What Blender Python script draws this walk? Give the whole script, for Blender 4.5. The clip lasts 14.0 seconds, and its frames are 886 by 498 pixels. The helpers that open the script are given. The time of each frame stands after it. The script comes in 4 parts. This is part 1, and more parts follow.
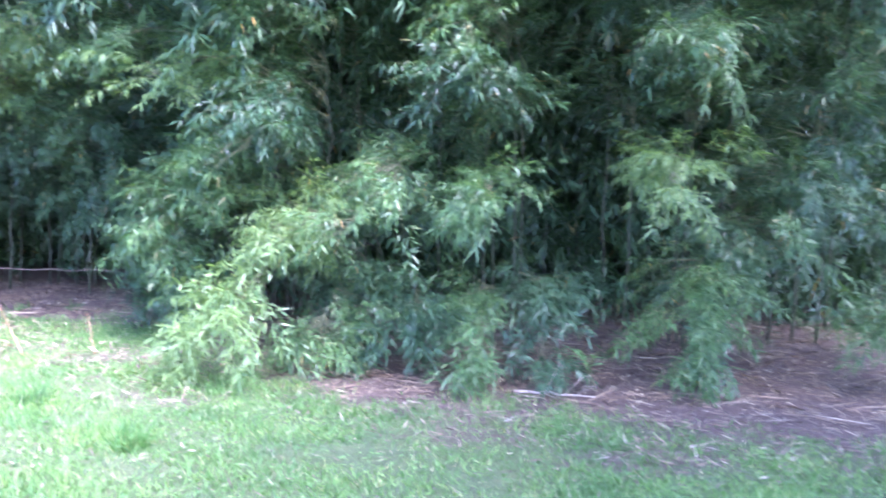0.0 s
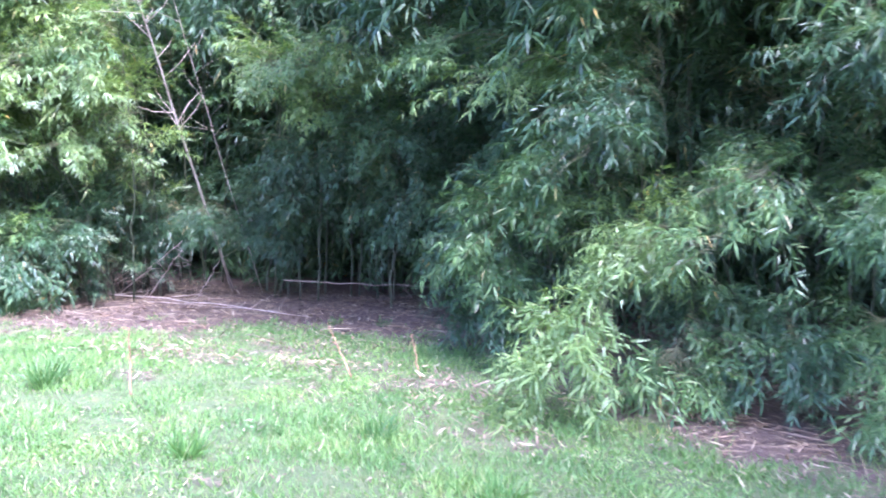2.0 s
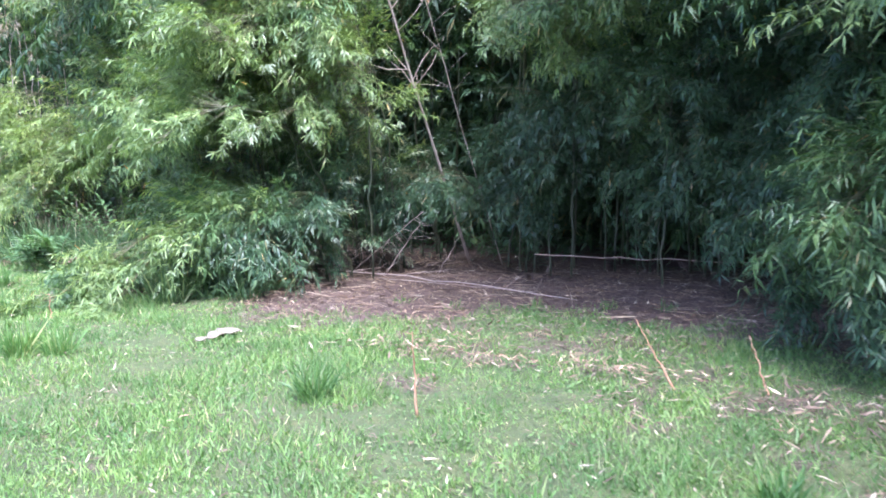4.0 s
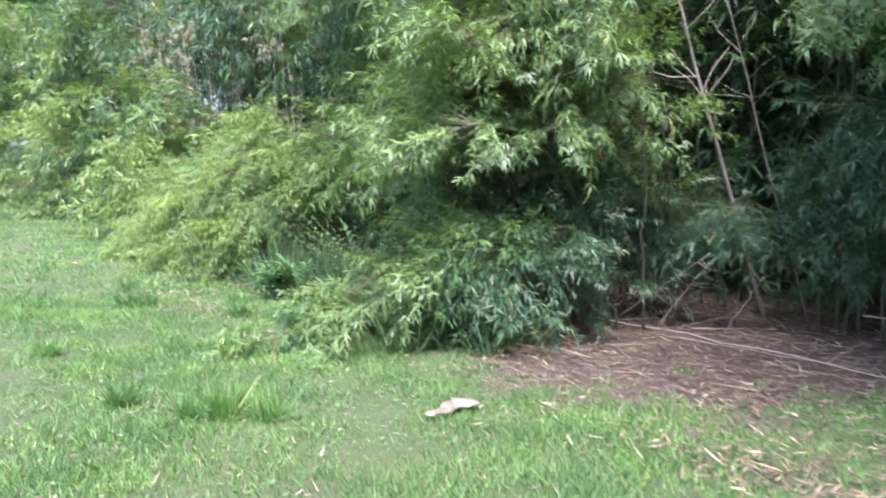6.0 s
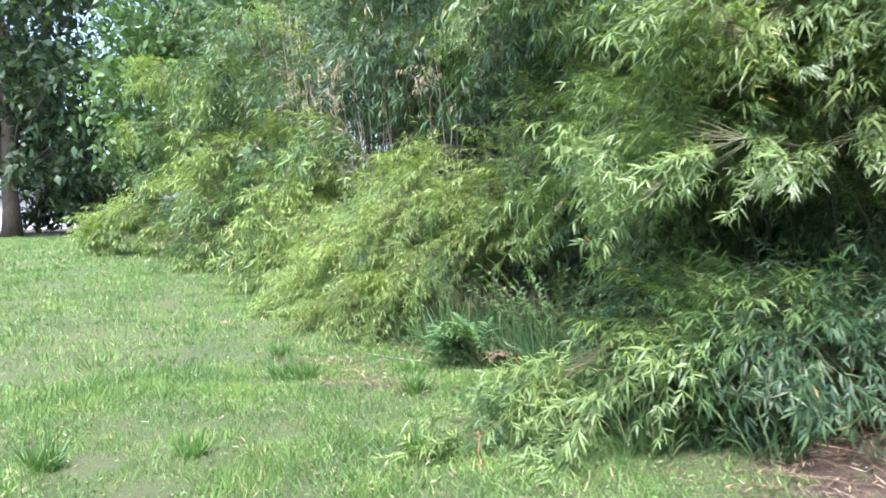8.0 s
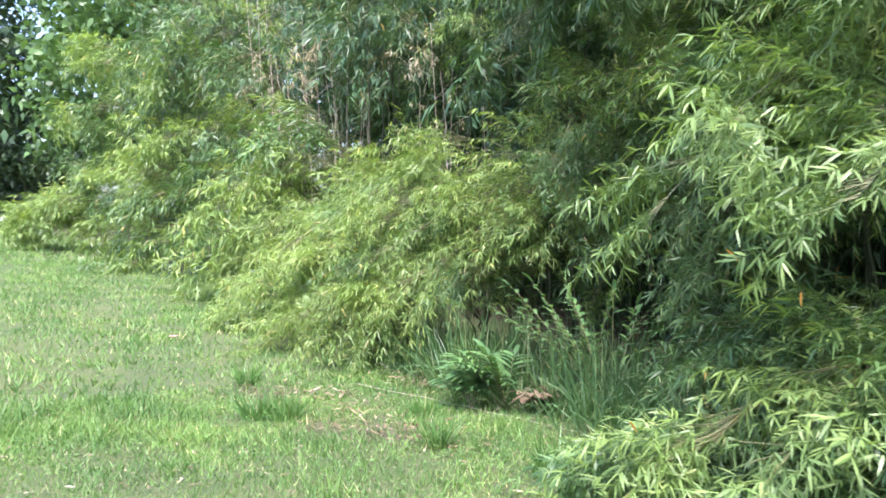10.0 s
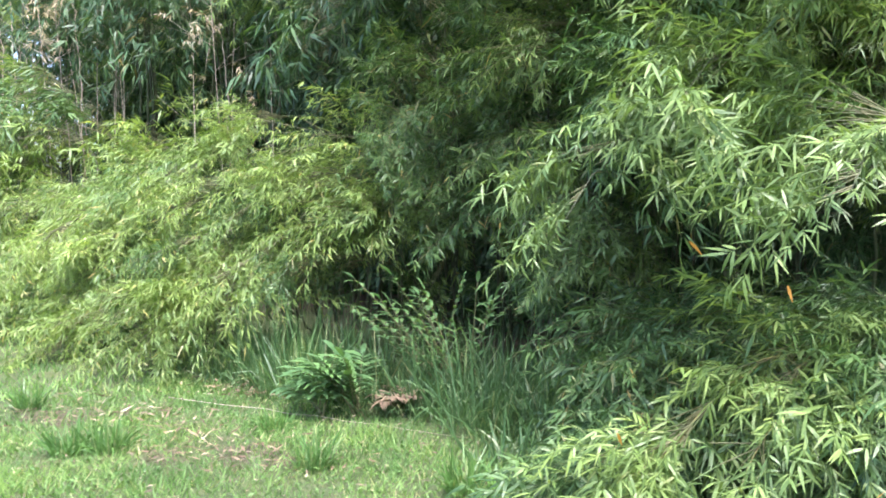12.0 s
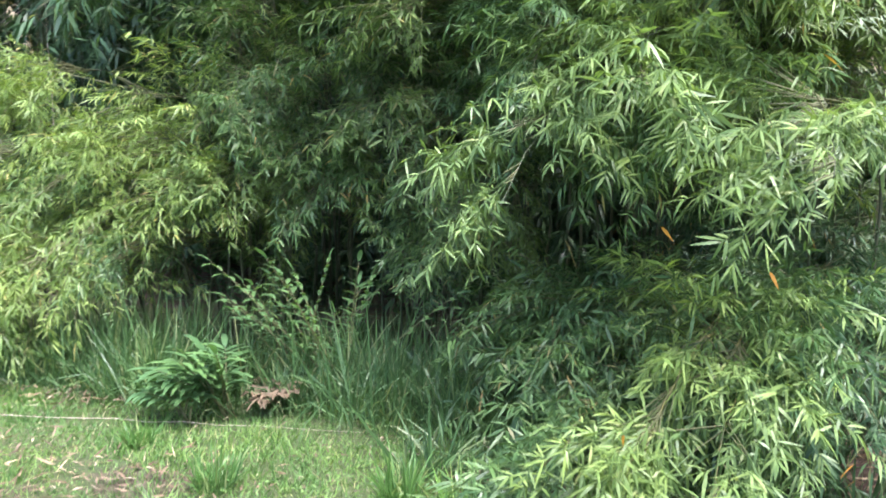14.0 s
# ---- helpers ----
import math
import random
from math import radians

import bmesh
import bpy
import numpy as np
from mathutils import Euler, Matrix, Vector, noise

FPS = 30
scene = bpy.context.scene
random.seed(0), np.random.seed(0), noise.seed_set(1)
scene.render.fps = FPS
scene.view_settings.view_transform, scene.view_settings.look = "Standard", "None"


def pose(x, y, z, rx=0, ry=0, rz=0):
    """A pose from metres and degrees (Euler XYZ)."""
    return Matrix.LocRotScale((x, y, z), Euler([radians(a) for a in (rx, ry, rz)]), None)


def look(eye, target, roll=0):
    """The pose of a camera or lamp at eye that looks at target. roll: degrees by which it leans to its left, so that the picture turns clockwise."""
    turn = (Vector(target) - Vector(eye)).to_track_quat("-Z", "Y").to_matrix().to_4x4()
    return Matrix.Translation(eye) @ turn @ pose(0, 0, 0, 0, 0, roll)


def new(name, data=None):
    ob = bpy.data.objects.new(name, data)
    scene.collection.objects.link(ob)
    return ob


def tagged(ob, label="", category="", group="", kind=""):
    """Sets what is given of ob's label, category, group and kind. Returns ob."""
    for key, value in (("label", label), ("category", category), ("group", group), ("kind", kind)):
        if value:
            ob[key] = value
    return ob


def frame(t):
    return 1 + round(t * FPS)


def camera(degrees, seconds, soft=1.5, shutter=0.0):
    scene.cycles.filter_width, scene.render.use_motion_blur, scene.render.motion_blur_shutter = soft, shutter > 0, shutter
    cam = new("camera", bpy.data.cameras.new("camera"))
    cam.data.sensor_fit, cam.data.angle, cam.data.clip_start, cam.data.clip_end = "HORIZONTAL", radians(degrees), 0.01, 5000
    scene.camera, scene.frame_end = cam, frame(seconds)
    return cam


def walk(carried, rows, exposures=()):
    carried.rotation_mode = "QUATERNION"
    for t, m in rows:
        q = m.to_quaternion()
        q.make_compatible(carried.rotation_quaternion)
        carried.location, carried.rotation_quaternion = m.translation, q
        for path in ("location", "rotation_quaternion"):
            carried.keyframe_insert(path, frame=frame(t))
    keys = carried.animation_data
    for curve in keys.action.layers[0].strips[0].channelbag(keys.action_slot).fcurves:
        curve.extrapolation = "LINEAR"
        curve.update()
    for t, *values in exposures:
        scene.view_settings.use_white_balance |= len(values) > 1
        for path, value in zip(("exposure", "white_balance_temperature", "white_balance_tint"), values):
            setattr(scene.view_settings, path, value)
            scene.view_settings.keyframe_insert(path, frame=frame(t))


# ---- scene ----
cam = camera(56.7, 14.0, 1.7, 0.4)

PATH = [
    (0, (-0.023, -0.023, 1.394), (-0.015, 1.972, 1.264), 2.5),
    (0.5, (-0.166, 0.232, 1.405), (-0.4, 2.216, 1.307), 2.4),
    (1, (-0.368, 0.415, 1.37), (-0.783, 2.367, 1.238), 2.7),
    (1.5, (-0.634, 0.517, 1.408), (-1.139, 2.448, 1.28), 1.5),
    (2, (-0.844, 0.664, 1.384), (-1.42, 2.575, 1.256), 1.7),
    (2.5, (-1.111, 0.994, 1.409), (-1.866, 2.841, 1.269), 2.3),
    (3, (-1.447, 1.174, 1.351), (-2.351, 2.949, 1.171), 1.0),
    (3.2, (-1.597, 1.234, 1.377), (-2.52, 2.996, 1.171), 0.4),
    (5.3, (-2.734, 2.329, 1.424), (-3.967, 3.885, 1.184), -0.0),
    (5.5, (-2.834, 2.447, 1.421), (-4.138, 3.945, 1.186), 0.0),
    (6, (-3.114, 2.681, 1.475), (-4.567, 4.041, 1.284), 0.1),
    (6.5, (-3.479, 2.827, 1.497), (-5.001, 4.118, 1.353), -0.4),
    (7, (-3.881, 2.959, 1.492), (-5.448, 4.199, 1.403), -0.1),
    (7.5, (-4.3, 3.164, 1.535), (-5.936, 4.313, 1.482), -1.0),
    (8, (-4.792, 3.261, 1.464), (-6.45, 4.376, 1.378), -1.9),
    (8.5, (-5.206, 3.376, 1.465), (-6.842, 4.524, 1.375), -1.2),
    (8.7, (-5.354, 3.424, 1.468), (-6.989, 4.573, 1.391), -0.8),
    (10.8, (-7.08, 3.708, 1.35), (-8.552, 5.061, 1.291), 0.8),
    (11, (-7.212, 3.684, 1.348), (-8.623, 5.1, 1.292), 0.2),
    (11.5, (-7.493, 3.659, 1.381), (-8.637, 5.299, 1.325), 0.1),
    (12, (-7.543, 3.433, 1.403), (-8.617, 5.117, 1.313), 0.9),
    (12.5, (-7.682, 3.247, 1.395), (-8.815, 4.89, 1.26), 1.1),
    (13, (-7.922, 3.247, 1.432), (-8.914, 4.976, 1.267), 0.3),
    (13.5, (-8.156, 3.324, 1.434), (-8.868, 5.183, 1.244), 0.3),
    (14, (-8.496, 3.438, 1.518), (-9.009, 5.361, 1.324), 0.7),
]
LIGHT = [(0.0, 3.45, 4950, 34.0), (1.5, 3.15, 4950, 35.0), (3.0, 2.54, 5100, 31.0), (5.5, 1.97, 5450, 20.5), (7.5, 1.88, 5750, 15.5), (11.0, 2.0, 5950, 14.0), (12.5, 2.03, 5950, 14.0), (14.0, 1.95, 5900, 13.5)]
walk(cam, [(t, look(eye, target, roll)) for t, eye, target, roll in PATH], LIGHT)

# ---- light ----
SUN_EL, SUN_AZ = 62.0, 134.0          # degrees; the azimuth runs clockwise from +y
world = bpy.data.worlds.new("world")
scene.world = world
world.use_nodes = True
wn = world.node_tree.nodes
sky = wn.new("ShaderNodeTexSky")
sky.sky_type, sky.sun_disc = "NISHITA", False
sky.sun_elevation, sky.sun_rotation = radians(SUN_EL), radians(SUN_AZ)
sky.air_density, sky.dust_density, sky.ozone_density = 1.0, 3.0, 1.0
wn["Background"].inputs["Strength"].default_value = 0.15
world.node_tree.links.new(sky.outputs["Color"], wn["Background"].inputs["Color"])
sun = new("sun", bpy.data.lights.new("sun", "SUN"))
sun.data.energy, sun.data.angle, sun.data.color = 2.9, radians(24), (1.0, 0.94, 0.84)
az, el = radians(SUN_AZ), radians(SUN_EL)
sun_from = Vector((math.sin(az) * math.cos(el), math.cos(az) * math.cos(el), math.sin(el)))
sun.matrix_world = look(sun_from * 60, (0, 0, 0))

rng = np.random.default_rng(7)


# ---- materials ----
def nodes_of(name):
    m = bpy.data.materials.new(name)
    m.use_nodes = True
    nt = m.node_tree
    return m, nt, nt.nodes["Principled BSDF"]


def ramp(nt, src, stops):
    r = nt.nodes.new("ShaderNodeValToRGB")
    while len(r.color_ramp.elements) < len(stops):
        r.color_ramp.elements.new(0.5)
    for e, (p, c) in zip(r.color_ramp.elements, stops):
        e.position, e.color = p, (*c, 1)
    nt.links.new(src, r.inputs["Fac"])
    return r.outputs["Color"]


def noise_tex(nt, scale, detail=4.0, rough=0.6, coord="Object"):
    tc = nt.nodes.new("ShaderNodeTexCoord")
    n = nt.nodes.new("ShaderNodeTexNoise")
    n.inputs["Scale"].default_value, n.inputs["Detail"].default_value, n.inputs["Roughness"].default_value = scale, detail, rough
    nt.links.new(tc.outputs[coord], n.inputs["Vector"])
    return n


def mix_rgb(nt, fac, a, b, mode="MIX"):
    m = nt.nodes.new("ShaderNodeMix")
    m.data_type, m.blend_type = "RGBA", mode
    for sock, val in ((m.inputs[0], fac), (m.inputs[6], a), (m.inputs[7], b)):
        if isinstance(val, (int, float)):
            sock.default_value = val
        elif isinstance(val, tuple):
            sock.default_value = (*val, 1)
        else:
            nt.links.new(val, sock)
    return m.outputs[2]


def bump(nt, bsdf, height, strength, dist=0.01):
    b = nt.nodes.new("ShaderNodeBump")
    b.inputs["Strength"].default_value, b.inputs["Distance"].default_value = strength, dist
    nt.links.new(height, b.inputs["Height"])
    nt.links.new(b.outputs["Normal"], bsdf.inputs["Normal"])


def leaf_material(name, stops, rough=0.42, through_light=0.27, patch=2.2, blotch=((0.72, 0.78, 0.8), (1.2, 1.15, 0.95))):
    """Thin green leaves: colour by leaf and by patch, a waxy gloss, and light that comes through the blade."""
    m, nt, b = nodes_of(name)
    geo = nt.nodes.new("ShaderNodeNewGeometry")
    col = ramp(nt, geo.outputs["Random Per Island"], stops)
    big = noise_tex(nt, patch, 2.0)
    oi = nt.nodes.new("ShaderNodeObjectInfo")
    col = mix_rgb(nt, 1.0, col, ramp(nt, oi.outputs["Random"], [(0, (0.82, 0.85, 0.85)), (1, (1.16, 1.13, 1.05))]), "MULTIPLY")
    shade = ramp(nt, big.outputs["Fac"], [(0.3, blotch[0]), (0.7, blotch[1])])
    col = mix_rgb(nt, 1.0, col, shade, "MULTIPLY")
    nt.links.new(col, b.inputs["Base Color"])
    b.inputs["Roughness"].default_value = rough
    b.inputs["Specular IOR Level"].default_value = 0.5
    tr = nt.nodes.new("ShaderNodeBsdfTranslucent")
    nt.links.new(mix_rgb(nt, 1.0, col, (1.25, 1.3, 0.55), "MULTIPLY"), tr.inputs["Color"])
    mx = nt.nodes.new("ShaderNodeMixShader")
    mx.inputs["Fac"].default_value = through_light
    out = nt.nodes["Material Output"]
    nt.links.new(b.outputs["BSDF"], mx.inputs[1])
    nt.links.new(tr.outputs["BSDF"], mx.inputs[2])
    nt.links.new(mx.outputs["Shader"], out.inputs["Surface"])
    return m


def plain_material(name, stops, scale, rough=0.8, relief=0.3, detail=5.0, stretch=None):
    m, nt, b = nodes_of(name)
    n = noise_tex(nt, scale, detail)
    if stretch:
        mp = nt.nodes.new("ShaderNodeMapping")
        mp.inputs["Scale"].default_value = stretch
        nt.links.new(n.inputs["Vector"].links[0].from_socket, mp.inputs["Vector"])
        nt.links.new(mp.outputs["Vector"], n.inputs["Vector"])
    oi = nt.nodes.new("ShaderNodeObjectInfo")
    col = ramp(nt, n.outputs["Fac"], stops)
    vary = ramp(nt, oi.outputs["Random"], [(0, (0.8, 0.8, 0.8)), (1, (1.15, 1.12, 1.08))])
    nt.links.new(mix_rgb(nt, 1.0, col, vary, "MULTIPLY"), b.inputs["Base Color"])
    b.inputs["Roughness"].default_value = rough
    bump(nt, b, n.outputs["Fac"], relief)
    return m


# Greens of one bamboo; their choice by place also carries sun and shade.
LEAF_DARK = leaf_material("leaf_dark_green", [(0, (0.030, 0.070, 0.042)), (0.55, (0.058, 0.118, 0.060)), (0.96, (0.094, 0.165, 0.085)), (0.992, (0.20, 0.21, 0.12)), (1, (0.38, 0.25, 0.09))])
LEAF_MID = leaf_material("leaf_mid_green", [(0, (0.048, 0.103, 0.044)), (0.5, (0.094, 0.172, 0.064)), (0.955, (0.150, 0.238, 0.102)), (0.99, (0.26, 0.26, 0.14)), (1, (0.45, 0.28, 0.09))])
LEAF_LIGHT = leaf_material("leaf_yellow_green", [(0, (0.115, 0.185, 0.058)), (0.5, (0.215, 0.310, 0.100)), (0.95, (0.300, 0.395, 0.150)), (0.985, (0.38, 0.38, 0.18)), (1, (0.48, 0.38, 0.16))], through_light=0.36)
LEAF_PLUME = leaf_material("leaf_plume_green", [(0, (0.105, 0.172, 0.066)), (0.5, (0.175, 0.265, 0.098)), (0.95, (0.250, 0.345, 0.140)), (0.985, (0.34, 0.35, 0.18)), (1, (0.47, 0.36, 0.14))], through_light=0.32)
LEAF_PALE = leaf_material("leaf_silver_green", [(0, (0.19, 0.26, 0.18)), (1, (0.36, 0.42, 0.33))], rough=0.5, through_light=0.2)
LEAF_TREE = leaf_material("leaf_broad_tree", [(0, (0.030, 0.060, 0.034)), (1, (0.070, 0.115, 0.060))], patch=0.5)
LEAF_TREE_LIGHT = leaf_material("leaf_broad_tree_light", [(0, (0.067, 0.127, 0.060)), (1, (0.129, 0.225, 0.086))], patch=0.5)
LEAF_HERB = leaf_material("leaf_herb", [(0, (0.090, 0.185, 0.080)), (1, (0.16, 0.28, 0.125))], patch=4)
LEAF_ORANGE = leaf_material("leaf_dead_orange", [(0, (0.45, 0.20, 0.05)), (1, (0.60, 0.30, 0.08))], patch=4)
GRASS = leaf_material("grass_blade", [(0, (0.070, 0.148, 0.046)), (0.45, (0.140, 0.250, 0.082)), (0.93, (0.210, 0.325, 0.120)), (0.975, (0.36, 0.36, 0.21)), (1, (0.54, 0.49, 0.36))], rough=0.55, patch=1.7, blotch=((0.64, 0.74, 0.68), (1.26, 1.20, 1.0)))
GRASS_TALL = leaf_material("grass_tuft", [(0, (0.075, 0.165, 0.050)), (0.8, (0.145, 0.275, 0.085)), (1, (0.30, 0.34, 0.18))], patch=2)
# Rank grass: a tuft green darkened for the shade it stands in.
GRASS_SHADE = leaf_material("grass_weed_shaded", [(0, (0.050, 0.110, 0.045)), (0.8, (0.110, 0.200, 0.085)), (0.93, (0.20, 0.27, 0.14)), (1, (0.32, 0.32, 0.20))], patch=2)
LITTER = leaf_material("dry_leaf_litter", [(0, (0.070, 0.045, 0.034)), (0.45, (0.165, 0.112, 0.085)), (0.85, (0.28, 0.205, 0.16)), (1, (0.52, 0.44, 0.36))], rough=0.7, through_light=0.08)
CULM = plain_material("bamboo_culm", [(0.3, (0.035, 0.048, 0.025)), (0.6, (0.070, 0.080, 0.042)), (0.8, (0.12, 0.115, 0.07))], 6, 0.5, 0.1)
LEAF_DRY = leaf_material("leaf_dry_tan", [(0, (0.22, 0.175, 0.135)), (0.6, (0.36, 0.30, 0.235)), (1, (0.48, 0.42, 0.34))], rough=0.7, through_light=0.15)
CULM_YELLOW = plain_material("bamboo_culm_yellow", [(0.3, (0.22, 0.20, 0.07)), (0.7, (0.36, 0.30, 0.11))], 6, 0.45, 0.1)
TWIG = plain_material("green_twig", [(0.3, (0.09, 0.11, 0.05)), (0.7, (0.20, 0.19, 0.09))], 8, 0.6, 0.1)
DEAD = plain_material("dead_pale_wood", [(0.25, (0.30, 0.24, 0.20)), (0.6, (0.50, 0.42, 0.36)), (0.85, (0.66, 0.58, 0.50))], 9, 0.8, 0.3)
DEAD_DARK = plain_material("dead_brown_wood", [(0.25, (0.12, 0.09, 0.07)), (0.75, (0.30, 0.23, 0.18))], 9, 0.85, 0.3)
DEAD_RED = plain_material("dry_reddish_stem", [(0.25, (0.22, 0.11, 0.06)), (0.75, (0.42, 0.25, 0.15))], 9, 0.85, 0.3)
BARK = plain_material("tree_bark", [(0.25, (0.05, 0.042, 0.036)), (0.75, (0.15, 0.125, 0.105))], 5, 0.9, 0.8, stretch=(3, 3, 0.5))
SCRAP = plain_material("weathered_pale_board", [(0.3, (0.15, 0.115, 0.085)), (0.5, (0.26, 0.21, 0.165)), (0.7, (0.35, 0.305, 0.25))], 14, 0.85, 0.4)
HOUSE_WALL = plain_material("white_siding", [(0.3, (0.66, 0.66, 0.64)), (0.7, (0.78, 0.78, 0.76))], 1.5, 0.7, 0.05)
HOUSE_ROOF = plain_material("grey_roof", [(0.3, (0.12, 0.12, 0.13)), (0.7, (0.2, 0.2, 0.21))], 4, 0.85, 0.2)
PETAL = plain_material("pink_petal", [(0.3, (0.55, 0.22, 0.25)), (0.7, (0.7, 0.36, 0.38))], 9, 0.7, 0.1)


def ground_material():
    m, nt, b = nodes_of("lawn_soil_and_litter")
    at = nt.nodes.new("ShaderNodeAttribute")
    at.attribute_name = "litter"
    fine, mid, wide = noise_tex(nt, 70, 6, 0.7), noise_tex(nt, 9, 5, 0.65), noise_tex(nt, 0.7, 4)
    lawn = ramp(nt, fine.outputs["Fac"], [(0.25, (0.038, 0.052, 0.022)), (0.5, (0.080, 0.112, 0.044)), (0.75, (0.150, 0.165, 0.085))])
    straw = ramp(nt, mid.outputs["Fac"], [(0.45, (1.0, 1.0, 1.0)), (0.75, (1.5, 1.22, 1.2))])
    lawn = mix_rgb(nt, 1.0, lawn, straw, "MULTIPLY")
    lawn = mix_rgb(nt, 1.0, lawn, ramp(nt, wide.outputs["Fac"], [(0.3, (0.85, 0.9, 0.85)), (0.7, (1.2, 1.12, 1.0))]), "MULTIPLY")
    soil = ramp(nt, fine.outputs["Fac"], [(0.25, (0.045, 0.029, 0.022)), (0.5, (0.110, 0.074, 0.058)), (0.75, (0.22, 0.16, 0.13))])
    mp = nt.nodes.new("ShaderNodeMath")
    mp.operation = "MULTIPLY_ADD"
    nt.links.new(mid.outputs["Fac"], mp.inputs[0])
    mp.inputs[1].default_value = 0.7
    mp.inputs[2].default_value = -0.35
    ad = nt.nodes.new("ShaderNodeMath")
    ad.operation = "ADD"
    nt.links.new(mp.outputs[0], ad.inputs[0])
    nt.links.new(at.outputs["Fac"], ad.inputs[1])
    edge = ramp(nt, ad.outputs[0], [(0.35, (0, 0, 0)), (0.85, (1, 1, 1))])
    nt.links.new(mix_rgb(nt, edge, lawn, soil), b.inputs["Base Color"])
    b.inputs["Roughness"].default_value = 0.95
    bump(nt, b, fine.outputs["Fac"], 0.8, 0.03)
    return m


GROUND = ground_material()


# ---- mesh helpers ----
def raw_mesh(name, co, tri):
    me = bpy.data.meshes.new(name)
    co, tri = np.asarray(co, dtype=np.float32), np.asarray(tri, dtype=np.int32)
    me.vertices.add(len(co))
    me.vertices.foreach_set("co", co.ravel())
    me.loops.add(tri.size)
    me.loops.foreach_set("vertex_index", tri.ravel())
    me.polygons.add(len(tri))
    me.polygons.foreach_set("loop_start", np.arange(len(tri), dtype=np.int32) * 3)
    me.update(calc_edges=True)
    return me


def part(name, mesh, material, parent=None, label="", smooth=False):
    """One mesh object under a thing (or at top level)."""
    if not mesh.materials:
        mesh.materials.append(material)
    if smooth:
        mesh.polygons.foreach_set("use_smooth", [True] * len(mesh.polygons))
    ob = new(name, mesh)
    if parent:
        ob.parent = parent
        ob.matrix_parent_inverse = Matrix.Translation(-parent.location)
    if label:
        tagged(ob, label)
    return ob


def thing(name, at, label, category, group="", kind=""):
    ob = new(name)
    ob.location, ob.empty_display_size = at, 0.1
    return tagged(ob, label, category, group, kind)


def join(pieces):
    """Several (verts, tris) put into one."""
    cos, tris, off = [], [], 0
    for co, tri in pieces:
        if len(co):
            cos.append(co)
            tris.append(np.asarray(tri) + off)
            off += len(co)
    if not cos:
        return np.zeros((0, 3)), np.zeros((0, 3), int)
    return np.concatenate(cos), np.concatenate(tris)


def unit(v):
    return v / np.maximum(np.linalg.norm(v, axis=-1, keepdims=True), 1e-9)


def tube(path, radii, sides=6, caps=True):
    """A tapered tube round a path of points."""
    path, radii = np.asarray(path, float), np.asarray(radii, float)
    tan = unit(np.gradient(path, axis=0))
    ref = np.where(np.abs(tan[:, 2:3]) > 0.9, np.array([[1.0, 0, 0]]), np.array([[0, 0, 1.0]]))
    a = unit(np.cross(tan, ref))
    b = np.cross(tan, a)
    ang = np.linspace(0, 2 * math.pi, sides, endpoint=False)
    ring = path[:, None] + radii[:, None, None] * (np.cos(ang)[None, :, None] * a[:, None] + np.sin(ang)[None, :, None] * b[:, None])
    co = ring.reshape(-1, 3)
    n = len(path)
    i, j = np.meshgrid(np.arange(n - 1), np.arange(sides), indexing="ij")
    p, q = i * sides + j, i * sides + (j + 1) % sides
    tri = np.concatenate([np.stack([p, q, q + sides], -1).reshape(-1, 3), np.stack([p, q + sides, p + sides], -1).reshape(-1, 3)])
    if not caps:
        return co, tri
    co = np.concatenate([co, path[:1], path[-1:]])
    c0, c1 = len(co) - 2, len(co) - 1
    k = np.arange(sides)
    cap0 = np.stack([np.full(sides, c0), (k + 1) % sides, k], -1)
    cap1 = np.stack([np.full(sides, c1), (n - 1) * sides + k, (n - 1) * sides + (k + 1) % sides], -1)
    return co, np.concatenate([tri, cap0, cap1])


def blades(P, D, S, L, W, bend, steps=2):
    """Lance-shaped blades: base P, direction D, side S, length L, width W; they bend down by bend."""
    n = len(P)
    U = unit(np.cross(D, S))
    U = np.where(U[:, 2:3] < 0, -U, U)
    if steps == 1:
        ts, ws = [0.38], [1.0]
    elif steps == 2:
        ts, ws = [0.22, 0.6], [0.92, 0.78]
    else:
        ts, ws = [0.14, 0.42, 0.76], [0.7, 1.0, 0.55]
    def at(t):
        return P + D * (L * t)[:, None] - np.array([[0, 0, 1.0]]) * (bend * L * t * t)[:, None]
    cols = [P]
    for t, w in zip(ts, ws):
        c = at(np.full(n, t))
        lift = U * (0.12 * W)[:, None]
        cols += [c - S * (0.5 * W * w)[:, None] + lift, c + S * (0.5 * W * w)[:, None] + lift]
    cols.append(at(np.ones(n)))
    k = len(cols)
    co = np.stack(cols, 1).reshape(-1, 3)
    pat = [(0, 2, 1)]
    for s in range(len(ts) - 1):
        a = 1 + 2 * s
        pat += [(a, a + 1, a + 3), (a, a + 3, a + 2)]
    a = 1 + 2 * (len(ts) - 1)
    pat.append((a, a + 1, k - 1))
    tri = (np.array(pat)[None] + (np.arange(n) * k)[:, None, None]).reshape(-1, 3)
    return co, tri


